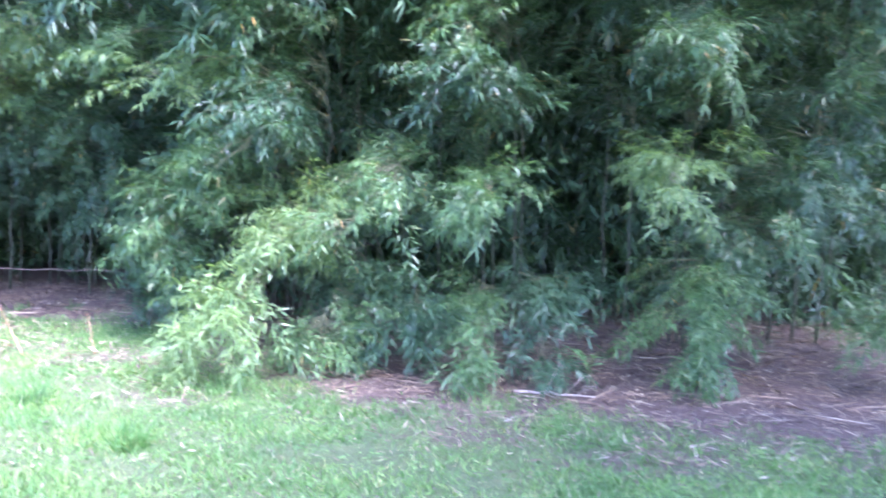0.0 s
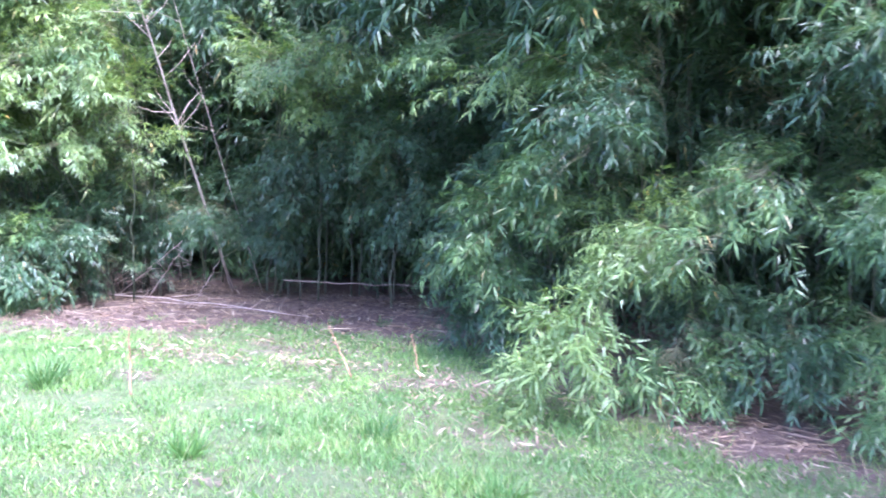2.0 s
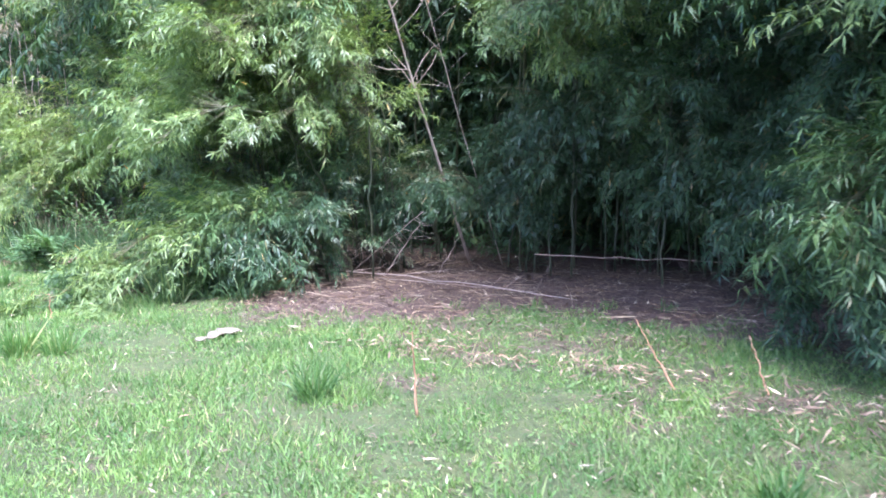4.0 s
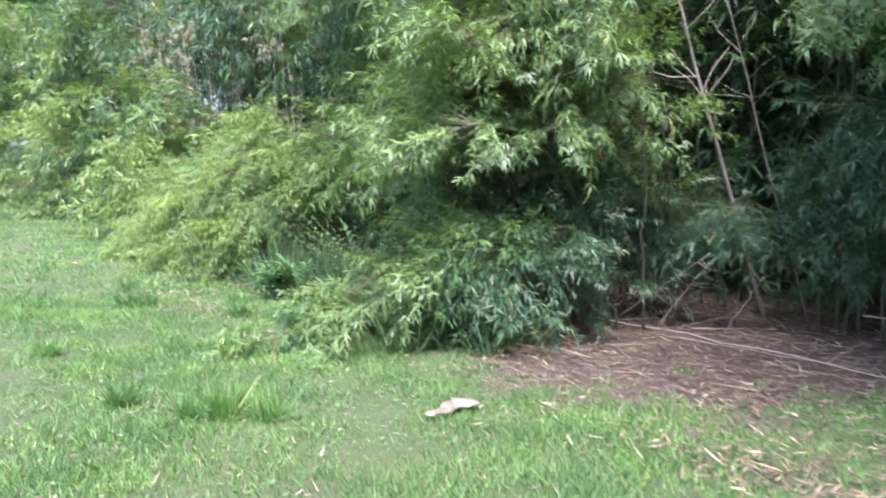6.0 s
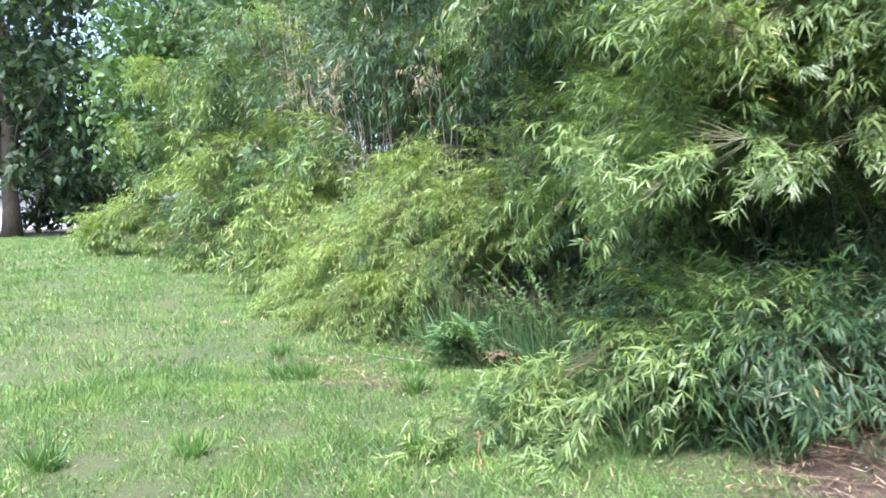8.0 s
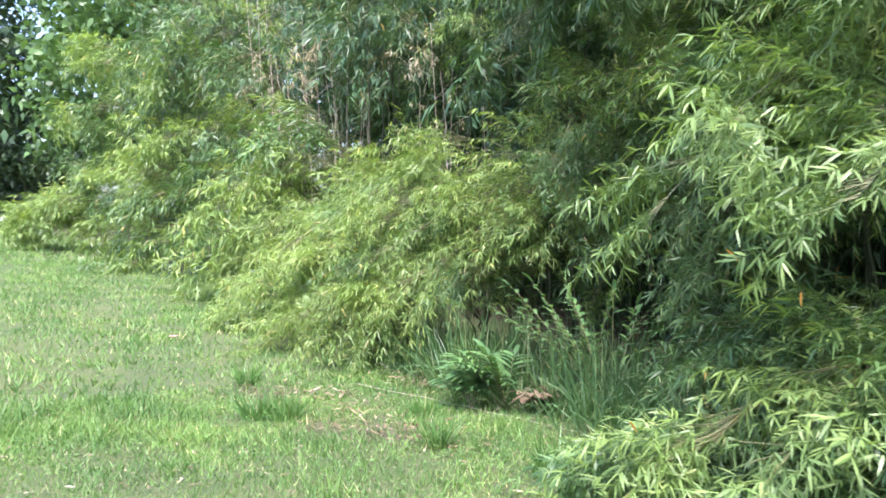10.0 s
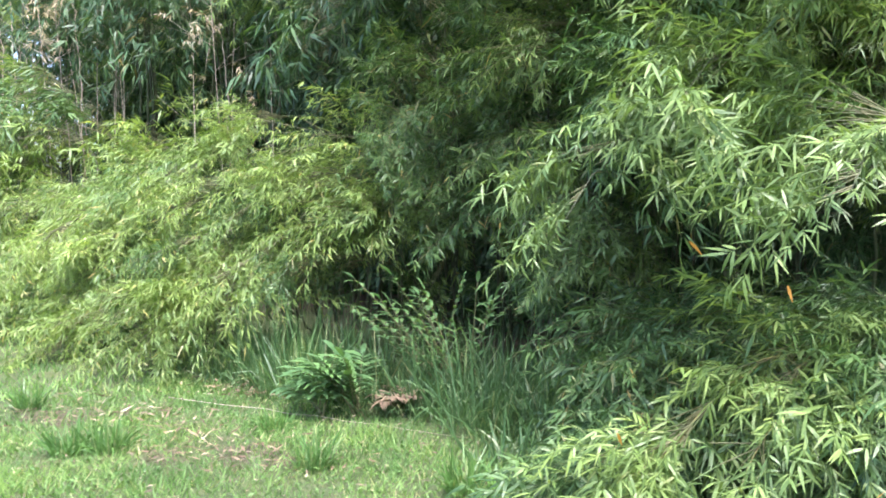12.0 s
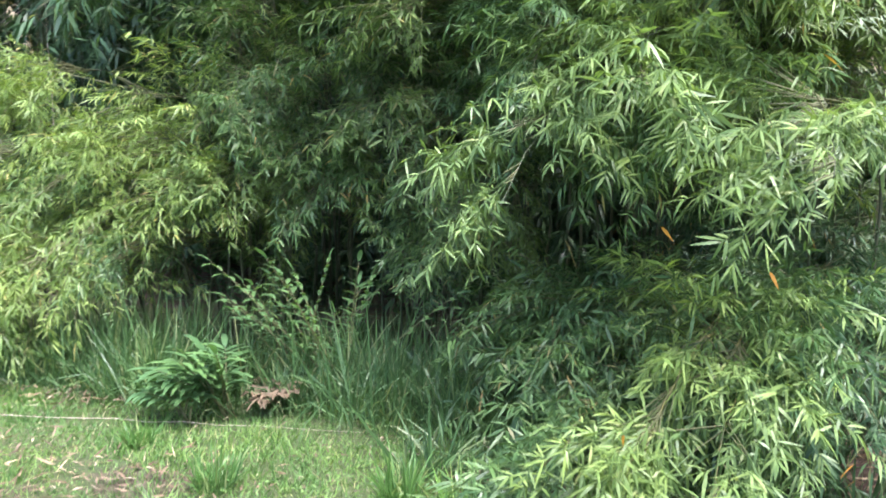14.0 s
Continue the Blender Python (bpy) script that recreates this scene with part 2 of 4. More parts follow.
def make_spray(length, count, leaf, width, droop, steps):
    """A leafy twig along +x that hangs towards -z, with fans of leaves at the ends of its side twigs: leaves and stems, as (verts, tris) each."""
    fans = max(3, count // 5)
    P, D, L = [], [], []
    q = np.linspace(0, 1, 2 if steps == 1 else 4)
    stems = [tube(np.stack([q * length, q * 0, -droop * length * q ** 2], -1), 0.0028 - 0.002 * q, 3, False)]
    for j in range(fans):
        s = min(1.0, 0.14 + 0.86 * (j + rng.uniform(0.2, 0.9)) / fans) if j < fans - 1 else 1.0
        root = np.array([s * length, rng.normal(0, 0.01), -droop * length * s ** 2])
        turn = (1 if j % 2 else -1) * math.radians(rng.uniform(22, 68)) if j < fans - 1 else 0.0
        pitch = -0.7 * math.atan(2 * droop * s) + math.radians(rng.uniform(-20, 14))
        d = np.array([math.cos(turn) * math.cos(pitch), math.sin(turn) * math.cos(pitch), math.sin(pitch)])
        ln = leaf * rng.uniform(0.35, 1.0)
        if steps > 1:
            stems.append(tube(np.array([root, root + d * ln]), np.array([0.0016, 0.001]), 3, False))
        m = count // fans + (1 if j < count % fans else 0)
        for k in range(m):
            u = (k + 0.5) / m
            a = turn + (1 if k % 2 else -1) * math.radians(rng.uniform(4, 34) + 42 * (1 - u))
            b = pitch - math.radians(rng.normal(8, 24))
            P.append(root + d * ln * (0.3 + 0.7 * u))
            D.append((math.cos(a) * math.cos(b), math.sin(a) * math.cos(b), math.sin(b)))
            L.append(leaf * rng.uniform(0.7, 1.2) * (0.8 + 0.3 * u))
    P, D, L = np.array(P), unit(np.array(D)), np.array(L)
    n = len(P)
    S = unit(np.cross(D, np.array([0, 0, 1.0])) + rng.normal(0, 0.3, (n, 3)))
    S = unit(S - D * (S * D).sum(-1, keepdims=True))
    return blades(P, D, S, L, width * rng.uniform(0.8, 1.2, n), rng.uniform(0.05, 0.4, n), steps), join(stems)


SPRAYS = {
    "near": [make_spray(rng.uniform(0.3, 0.46), 36, 0.088, 0.0110, rng.uniform(0.0, 0.3), 4) for _ in range(12)],
    "mid": [make_spray(rng.uniform(0.3, 0.46), 36, 0.098, 0.0128, rng.uniform(0.0, 0.3), 1) for _ in range(12)],
    "fine": [make_spray(rng.uniform(0.3, 0.5), 50, 0.080, 0.0085, rng.uniform(0.1, 0.5), 1) for _ in range(10)],
    "far": [make_spray(rng.uniform(0.45, 0.7), 20, 0.19, 0.028, rng.uniform(0.1, 0.5), 1) for _ in range(8)],
}


def frames_along(D, roll):
    """Rotations that turn +x to D and keep +z up, rolled about D."""
    X = unit(D)
    Y = unit(np.cross(np.array([0, 0, 1.0]), X) + 1e-6)
    Z = np.cross(X, Y)
    c, s = np.cos(roll)[:, None], np.sin(roll)[:, None]
    return np.stack([X, Y * c + Z * s, Z * c - Y * s], -1)


def lay_sprays(kind, P, D, size):
    """Sprays of a kind at P along D: their leaves and their stems, as (verts, tris) each."""
    lib = SPRAYS[kind]
    pick = rng.integers(0, len(lib), len(P))
    R = frames_along(D, rng.normal(0, 0.35, len(P)))
    leaf, stem = [], []
    for v in range(len(lib)):
        at = np.nonzero(pick == v)[0]
        if not len(at):
            continue
        for (co, tri), into in zip(lib[v], (leaf, stem)):
            c = np.einsum("nij,kj->nki", R[at], co) * size[at, None, None] + P[at, None]
            t = tri[None] + (np.arange(len(at)) * len(co))[:, None, None]
            into.append((c.reshape(-1, 3), t.reshape(-1, 3)))
    return join(leaf), join(stem)


SPRAY_MESHES = {}


def spray_mesh(kind, k, material):
    """The mesh of one leaf spray with its stem, shared by all that look alike."""
    key = (kind, k, material.name)
    if key not in SPRAY_MESHES:
        SPRAY_MESHES[key] = raw_mesh("leaf_spray", *join(SPRAYS[kind][k]))
        SPRAY_MESHES[key].materials.append(material)
    return SPRAY_MESHES[key]


def ground_z(x, y):
    """The lawn is level near by and climbs gently towards the west."""
    d = np.maximum(0, -12.5 - np.asarray(x, float))
    return 1.35 * (1 - np.exp(-(d / 27) ** 1.15)) + 0.0 * np.asarray(y, float)


def bezier(a, b, c, d, n):
    t = np.linspace(0, 1, n)[:, None]
    return (1 - t) ** 3 * a + 3 * (1 - t) ** 2 * t * b + 3 * (1 - t) * t * t * c + t ** 3 * d


def bamboo(base, apex, tip, sprays, leafy=0.25, kind="mid", size=1.0, thick=0.011, leaf=None, face=(0.0, -1.0), reach=0.45,
           label="arching bamboo culm with dense narrow green leaves", group="bamboo culms of the grove", culm=None, pale=0.0, spread=1.0, droopy=0.45, single=False):
    """A bamboo: a culm that rises from base, arches over by apex and ends at tip, side branches and leaf sprays."""
    leaf, culm = leaf or LEAF_DARK, culm or CULM
    base = np.array([base[0], base[1], float(ground_z(base[0], base[1])) - 0.02])
    apex, tip = np.array(apex, float), np.array(tip, float)
    low = np.array([base[0] * 0.8 + apex[0] * 0.2, base[1] * 0.8 + apex[1] * 0.2, base[2] + (apex[2] - base[2]) * 0.75])
    path = bezier(base, low, apex * 1.0, tip, 34)
    path[2:-1] += rng.normal(0, 0.012, (31, 3))
    t = np.linspace(0, 1, 34)
    rad = thick * (1 - 0.85 * t) * np.where(np.arange(34) % 3 == 0, 1.22, 1.0)
    ob = thing("bamboo", base, label, "bamboo", group)
    co, tri = tube(path, rad, 6)
    part("culm", raw_mesh("culm", co, tri), culm, ob, "", True)
    # Branches spring in bunches at the nodes, longest in the middle of the leafy stretch.
    bunches = max(6, sprays // 7)
    node = np.sort(rng.integers(0, bunches, sprays))
    f = np.sort(leafy + (1 - leafy) * rng.uniform(0, 1, bunches) ** 0.9)[node]
    f = np.clip(f + rng.normal(0, 0.012, sprays), leafy * 0.8, 1)
    k = np.clip(f * 33, 0, 32.999)
    i = k.astype(int)
    P0 = path[i] + (path[i + 1] - path[i]) * (k - i)[:, None]
    tan = unit(path[i + 1] - path[i])
    fa = math.atan2(face[1], face[0])
    ang = fa + rng.normal(0, 1.1 * spread, bunches)[node] + rng.normal(0, 0.42, sprays)
    rise = rng.uniform(-0.4, 0.5, bunches)[node] + rng.normal(0, 0.2, sprays)
    out = np.stack([np.cos(ang), np.sin(ang), rise], -1)
    D = unit(out + tan * rng.uniform(0.2, 1.3, bunches)[node][:, None])
    ln = reach * rng.uniform(0.35, 1.05, bunches)[node] * rng.uniform(0.35, 1.1, sprays) * (0.45 + 0.9 * np.sin(np.pi * np.clip(f, 0, 1)))
    P1 = P0 + D * ln[:, None] - np.array([0, 0, 1.0]) * (0.35 * ln ** 2)[:, None]
    floor = ground_z(P1[:, 0], P1[:, 1]) + 0.06
    P1[:, 2] = np.maximum(P1[:, 2], floor)
    D2 = unit(D + np.array([0, 0, -1.0]) * rng.uniform(-0.15, droopy, sprays)[:, None])
    low_down = P1[:, 2] < floor + 0.25
    D2[low_down, 2] = np.maximum(D2[low_down, 2], -0.1)
    if single:
        P1[:, 2] = np.maximum(P1[:, 2], floor + 0.05)
        stems = (np.zeros((0, 3)), np.zeros((0, 3), int))
        roll = frames_along(D2, rng.normal(0, 0.35, sprays))
        for q in range(sprays):
            m = Matrix.Translation(P1[q]) @ Matrix(roll[q].tolist()).to_4x4() @ Matrix.Scale(size * rng.uniform(0.75, 1.25), 4)
            o = part("leaf_spray", spray_mesh(kind, int(rng.integers(0, len(SPRAYS[kind]))), leaf), leaf, ob)
            o.matrix_parent_inverse = Matrix.Identity(4)
            o.matrix_basis = Matrix.Translation(-Vector(base)) @ m
        lc, lt = stems
    else:
        (lc, lt), stems = lay_sprays(kind, P1, D2, size * rng.uniform(0.75, 1.25, sprays))
    lc[:, 2] = np.maximum(lc[:, 2], ground_z(lc[:, 0], lc[:, 1]) + 0.008)
    arms = []
    for a, b in zip(P0, P1):
        arms.append(tube(np.array([a, b]), np.array([0.0036, 0.0024]), 3, False))
    sc, st = join(arms + [stems])
    sc[:, 2] = np.maximum(sc[:, 2], ground_z(sc[:, 0], sc[:, 1]) + 0.004)
    tagged(part("branch", raw_mesh("branch", sc, st), TWIG, ob), kind="stuff")
    if len(lc):
        tagged(part("foliage", raw_mesh("foliage", lc, lt), leaf, ob), kind="stuff")
    # A share of the sprays is repeated in pale silver green.
    if pale:
        m = max(2, int(sprays * pale))
        (pc, pt), _ = lay_sprays(kind, P1[:m], unit(D2[:m] + rng.normal(0, 0.3, (m, 3))), np.full(m, size * 0.8))
        pc[:, 2] = np.maximum(pc[:, 2], ground_z(pc[:, 0], pc[:, 1]) + 0.008)
        tagged(part("dry_foliage", raw_mesh("dry_foliage", pc, pt), LEAF_PALE, ob, "silvery pale leaves"), kind="stuff")
    return ob


# ---- ground ----
EDGE_X = [-40, -16, -13.5, -12.4, -11.0, -9.4, -8.6, -7.8, -7.3, -6.8, -6.2, -5.7, -5.3, -4.6, -4.0, -3.3, -2.2, -1.7, -1.1, -0.5, 0.3, 1.1, 2.4, 6, 14]
EDGE_Y = [11.5, 11.0, 11.0, 11.0, 10.8, 9.8, 7.6, 7.4, 6.95, 6.65, 6.85, 7.35, 7.75, 8.1, 7.95, 7.95, 7.1, 6.45, 5.75, 5.3, 5.15, 4.85, 4.65, 4.5, 4.5]
PATCHES = [(-4.8, 6.45, 0.5), (-4.25, 6.45, 0.3), (-3.7, 6.5, 0.45), (-3.2, 6.9, 0.4), (-10.9, 6.75, 0.42), (-11.3, 6.45, 0.25), (-12.35, 7.95, 0.3), (-9.05, 7.2, 0.25), (-12.6, 6.6, 0.3), (-6.2, 4.75, 0.2), (-5.2, 3.9, 0.18), (-3.0, 4.0, 0.2), (-4.1, 7.25, 0.75), (-2.6, 6.35, 0.6), (-3.3, 5.75, 0.35), (-5.3, 7.1, 0.6), (-1.7, 5.1, 0.35), (-2.3, 5.5, 0.45), (-4.7, 5.7, 0.25), (0.2, 4.7, 0.5), (1.2, 4.4, 0.5), (-7.1, 7.0, 0.4)]


def wobble(x, y, scale, seed):
    """Cheap smooth noise, about -1 to 1."""
    r = np.random.default_rng(seed)
    out = 0
    for k in range(6):
        a, f, p = r.uniform(0, 6.28), scale * r.uniform(0.6, 1.7), r.uniform(0, 6.28)
        out = out + np.sin((x * math.cos(a) + y * math.sin(a)) * f + p + 0.9 * np.sin((x * math.sin(a) - y * math.cos(a)) * f * 0.7 + p * 2))
    return out / 3.2


def litter(x, y):
    """1 on bare soil and fallen leaves, 0 on the lawn."""
    e = np.interp(x, EDGE_X, EDGE_Y)
    m = np.clip((y - e) / 1.0 + 0.5 + 0.3 * wobble(x, y, 4.5, 3) + 0.25 * wobble(x, y, 11, 4), 0, 1)
    for px, py, r in PATCHES:
        d = np.hypot(x - px, (y - py) * 1.5) / r
        m = np.maximum(m, np.clip(1.0 - 0.8 * d + 0.35 * wobble(x, y, 7, 5) + 0.3 * wobble(x, y, 17, 6), 0, 0.62))
    return m


def sheet(xs, ys):
    X, Y = np.meshgrid(xs, ys, indexing="ij")
    Z = ground_z(X, Y)
    near = (X > -30) & (X < 14) & (Y > -6) & (Y < 16)
    Z = Z + np.where(near, 0.012 * wobble(X, Y, 2.3, 11) + 0.006 * wobble(X, Y, 9, 12), 0)
    co = np.stack([X, Y, Z], -1).reshape(-1, 3)
    nx, ny = len(xs), len(ys)
    i, j = np.meshgrid(np.arange(nx - 1), np.arange(ny - 1), indexing="ij")
    p = (i * ny + j).ravel()
    tri = np.concatenate([np.stack([p, p + ny, p + ny + 1], -1), np.stack([p, p + ny + 1, p + 1], -1)])
    return co, tri


xs = np.unique(np.concatenate([np.linspace(-2500, -60, 14), np.linspace(-60, -16, 60), np.linspace(-16, 5, 260), np.linspace(5, 30, 20), np.linspace(30, 2500, 14)]))
ys = np.unique(np.concatenate([np.linspace(-2500, -30, 12), np.linspace(-30, 2, 24), np.linspace(2, 11, 120), np.linspace(11, 40, 24), np.linspace(40, 2500, 12)]))
gco, gtri = sheet(xs, ys)
gme = raw_mesh("ground", gco, gtri)
mask = gme.attributes.new("litter", "FLOAT", "POINT")
mask.data.foreach_set("value", litter(gco[:, 0], gco[:, 1]).astype(np.float32))
ground = part("ground", gme, GROUND, None, "", True)
tagged(ground, "green lawn with a strip of pinkish fallen bamboo leaves", "ground", "", "structure")


def lawn_blades(count, x0, x1, y0, y1, hmin, hmax, w, seed, steps=1):
    r = np.random.default_rng(seed)
    x, y = r.uniform(x0, x1, count), r.uniform(y0, y1, count)
    keep = (litter(x, y) < r.uniform(0.1, 1.0, count)) & (r.uniform(0, 1, count) < 0.76 + 0.34 * wobble(x, y, 3.5, 21)) & (y < 10.4)
    x, y = x[keep], y[keep]
    n = len(x)
    P = np.stack([x, y, ground_z(x, y) - 0.005], -1)
    a = r.uniform(0, 6.283, n)
    lean = r.uniform(0.15, 1.3, n)
    D = unit(np.stack([np.cos(a) * lean, np.sin(a) * lean, np.ones(n)], -1))
    S = unit(np.cross(D, r.normal(0, 1, (n, 3))))
    L = r.uniform(hmin, hmax, n) * np.clip(1 + 0.3 * wobble(x, y, 2.0, 22) + 0.45 * wobble(x, y, 7.0, 23), 0.35, 2)
    half = S * (w * r.uniform(0.35, 0.7, n))[:, None]
    co = np.stack([P - half, P + half, P + D * L[:, None]], 1).reshape(-1, 3)
    return co, np.arange(3 * n).reshape(-1, 3)


gc, gt = join([lawn_blades(380000, -13, 3, 2.6, 9.2, 0.03, 0.085, 0.0075, 31), lawn_blades(150000, -14, 9, -5, 2.7, 0.03, 0.085, 0.012, 35), lawn_blades(60000, -26, -12, 2.5, 9.5, 0.05, 0.10, 0.014, 32),
               lawn_blades(30000, -46, -25, 0, 12, 0.07, 0.14, 0.03, 33)])
def lawn_weeds(count, seed):
    """Small flat-leaved weeds between the blades, in patches."""
    r = np.random.default_rng(seed)
    x, y = r.uniform(-13, 3, count), r.uniform(2.6, 8.8, count)
    keep = (litter(x, y) < 0.4) & (r.uniform(0, 1, count) < 0.5 + 0.55 * wobble(x, y, 2.6, 24) + 0.3 * wobble(x, y, 9, 25))
    x, y = x[keep], y[keep]
    n = len(x)
    a = r.uniform(0, 6.283, n)
    P = np.stack([x, y, ground_z(x, y) + r.uniform(0.005, 0.045, n)], -1)
    D = unit(np.stack([np.cos(a), np.sin(a), r.uniform(-0.1, 0.7, n)], -1))
    S = unit(np.cross(D, np.array([0, 0, 1.0])) + r.normal(0, 0.25, (n, 3)))
    return blades(P, D, S, r.uniform(0.02, 0.05, n), r.uniform(0.008, 0.018, n), r.uniform(0, 0.3, n), 1)


tagged(part("lawn_weed", raw_mesh("lawn_weed", *lawn_weeds(36000, 34)), GRASS), "small flat-leaved weeds and clover in the lawn", "weeds", "", "stuff")
tagged(part("lawn_grass", raw_mesh("lawn_grass", gc, gt), GRASS), "short uneven green lawn grass with dry straws", "grass", "", "stuff")


# ---- bamboo grove ----
def rand(a, b):
    return float(rng.uniform(a, b))


GREEN, BRIGHT = "arching bamboo culm with dense dark green leaves", "drooping bamboo culm with bright yellow-green leaves"
TALL = "tall straight bamboo culm with leaves high up in the grove"

# The clump by the start of the walk: overhanging tips reach the ground in front.
for k in range(26):
    x = -2.2 + 7.0 * (k + rand(0, 1)) / 26
    y = rand(7.4, 9.2)
    ty = rand(6.1, 6.9) + (0.5 if x < -1.5 else 0) - (0.25 if 0 < x < 1.0 else 0)
    z = (0.25, 0.7, 1.2, 1.7, 2.3, 2.9)[k % 6] * rand(0.85, 1.15)
    if 0.95 < x < 2.1 and z < 2.0:
        continue
    bamboo((x, y), (x - 0.25 + rand(-0.2, 0.2), ty + 0.7, z + rand(0.8, 1.7)), (x - rand(0.2, 0.9), ty, z), 84, 0.22, leaf=LEAF_DARK if k % 2 and x > -1.2 else LEAF_MID,
           face=(-0.35, -1), label=GREEN)
for k in range(16):
    x = -2.6 + 8 * (k + rand(0, 1)) / 16
    y = rand(8.6, 10.5)
    bamboo((x, y), (x - 0.2, y - 0.6, rand(4.5, 6.0)), (x - rand(0.1, 0.8), y - rand(1.6, 2.6), rand(3.0, 4.2)), 95, 0.2, kind="far", size=0.85, reach=0.7, face=(-0.2, -1), label=TALL)
# Added tall culms: their tips arch above the view to keep light off the grove's edge.
for k in range(30):
    x = -4.7 + 11.8 * (k + rand(0, 1)) / 30
    y = rand(10.8, 11.8)
    fy = rand(6.5, 7.2) if x < -2.6 else rand(6.0, 6.8)
    bamboo((x, y), (x, y - 1.2, rand(6.8, 7.8)), (x + rand(-0.5, 0.5), fy, rand(4.7, 5.6)), 145, 0.35, kind="far", size=1.1, reach=0.9, label="tall bamboo culm added to arch unseen over the grove's edge and shade it", thick=0.018)
# Its yellow-green plumes.
for base, apex, tip, n, c in [((-0.4, 7.7), (-1.0, 6.75, 1.85), (-1.6, 5.72, 0.2), 95, LEAF_PLUME), ((-0.7, 7.9), (-1.25, 6.9, 1.75), (-1.55, 6.0, 0.45), 70, LEAF_PLUME),
                              ((-1.2, 8.6), (-1.6, 7.4, 3.2), (-2.85, 6.9, 2.02), 70, LEAF_PLUME), ((-1.6, 9.0), (-2.2, 7.9, 3.4), (-3.3, 7.5, 2.55), 55, LEAF_MID),
                              ((-1.5, 8.8), (-1.9, 7.9, 2.0), (-2.65, 7.4, 0.78), 60, LEAF_MID), ((-1.4, 8.7), (-1.8, 7.6, 1.6), (-2.35, 7.2, 0.4), 60, LEAF_DARK),
                              ((-0.9, 8.4), (-1.3, 7.2, 2.6), (-2.0, 6.7, 1.5), 60, LEAF_MID), ((0.5, 7.6), (0.3, 6.5, 1.9), (0.35, 5.75, 1.3), 55, LEAF_MID),
                              ((0.5, 7.4), (0.4, 6.4, 1.0), (0.25, 5.9, 0.15), 60, LEAF_MID), ((2.4, 8.0), (2.0, 6.6, 2.2), (1.6, 5.9, 1.5), 60, LEAF_PLUME),
                              ((2.3, 7.6), (2.1, 6.5, 1.3), (1.9, 6.0, 0.3), 60, LEAF_MID),
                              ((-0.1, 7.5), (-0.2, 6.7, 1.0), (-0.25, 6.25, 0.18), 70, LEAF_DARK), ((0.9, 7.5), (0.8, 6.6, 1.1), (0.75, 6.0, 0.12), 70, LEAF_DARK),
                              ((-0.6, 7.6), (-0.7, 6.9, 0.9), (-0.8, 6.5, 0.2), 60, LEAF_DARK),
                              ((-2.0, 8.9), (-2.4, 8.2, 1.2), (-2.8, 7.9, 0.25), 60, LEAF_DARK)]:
    bamboo(base, apex, tip, n, 0.35, leaf=c, face=(-0.5, -1), reach=0.32, size=0.95, spread=0.8, single=True, label=BRIGHT)

# The hollow behind the litter strip: bare culms below, hanging leaves above.
for k in range(40):
    x = -8.2 + 5.8 * (k + rand(0, 1)) / 40
    gap = -4.2 < x < -3.1
    bare = -7.8 < x < -6.2
    if bare and k % 3:
        continue
    y = rand(9.9, 11.4) + (0.8 if gap else 0)
    hollow = -6.6 < x < -4.2
    fy = rand(8.9, 9.6) + (1.2 if gap else 0) + (0.7 if hollow else 0)
    z = (0.6, 0.9, 1.3, 1.8, 2.5)[k % 5] * rand(0.9, 1.1) + (0.15 if hollow else 0)
    if hollow and z > 1.7:
        fy -= 0.4
    if bare:
        fy, z = fy + 0.6, min(z, 1.0)
    # The hollow's shade is put into the leaf colour: dark low, lighter high.
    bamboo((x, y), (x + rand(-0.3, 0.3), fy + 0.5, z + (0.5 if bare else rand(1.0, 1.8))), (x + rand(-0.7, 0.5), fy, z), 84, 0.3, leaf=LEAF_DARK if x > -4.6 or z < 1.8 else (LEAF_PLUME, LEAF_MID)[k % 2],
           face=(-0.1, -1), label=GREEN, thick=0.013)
for k in range(20):
    x = -9.5 + 8 * (k + rand(0, 1)) / 20
    y = rand(10.4, 12.8) + (1.0 if -8.0 < x < -6.0 else 0)
    bamboo((x, y), (x, y - 0.4, rand(5.0, 6.8)), (x + rand(-0.6, 0.6), y - rand(0.6, 1.4), rand(3.4, 4.6)), 95, 0.25, kind="far", size=0.85, reach=0.75, label=TALL, thick=0.016)

# The clump in the middle, whose tips lie on the lawn.
for k in range(24):
    x = -9.0 + 1.65 * (k + rand(0, 1)) / 24
    y = rand(8.9, 10.0)
    z = (0.4, 0.55, 1.75, 2.2, 2.8, 3.4)[k % 6] * rand(0.85, 1.15)
    fy = 7.3 + 0.28 * z + rand(-0.2, 0.4)
    # Sun on the top and shade low in the east go into the leaf colour.
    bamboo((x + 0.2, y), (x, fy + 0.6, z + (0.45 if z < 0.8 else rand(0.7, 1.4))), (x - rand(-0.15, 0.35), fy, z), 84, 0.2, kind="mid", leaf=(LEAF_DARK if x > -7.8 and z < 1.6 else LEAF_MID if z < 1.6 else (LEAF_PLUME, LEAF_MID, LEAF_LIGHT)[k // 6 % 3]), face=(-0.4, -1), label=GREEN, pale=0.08)
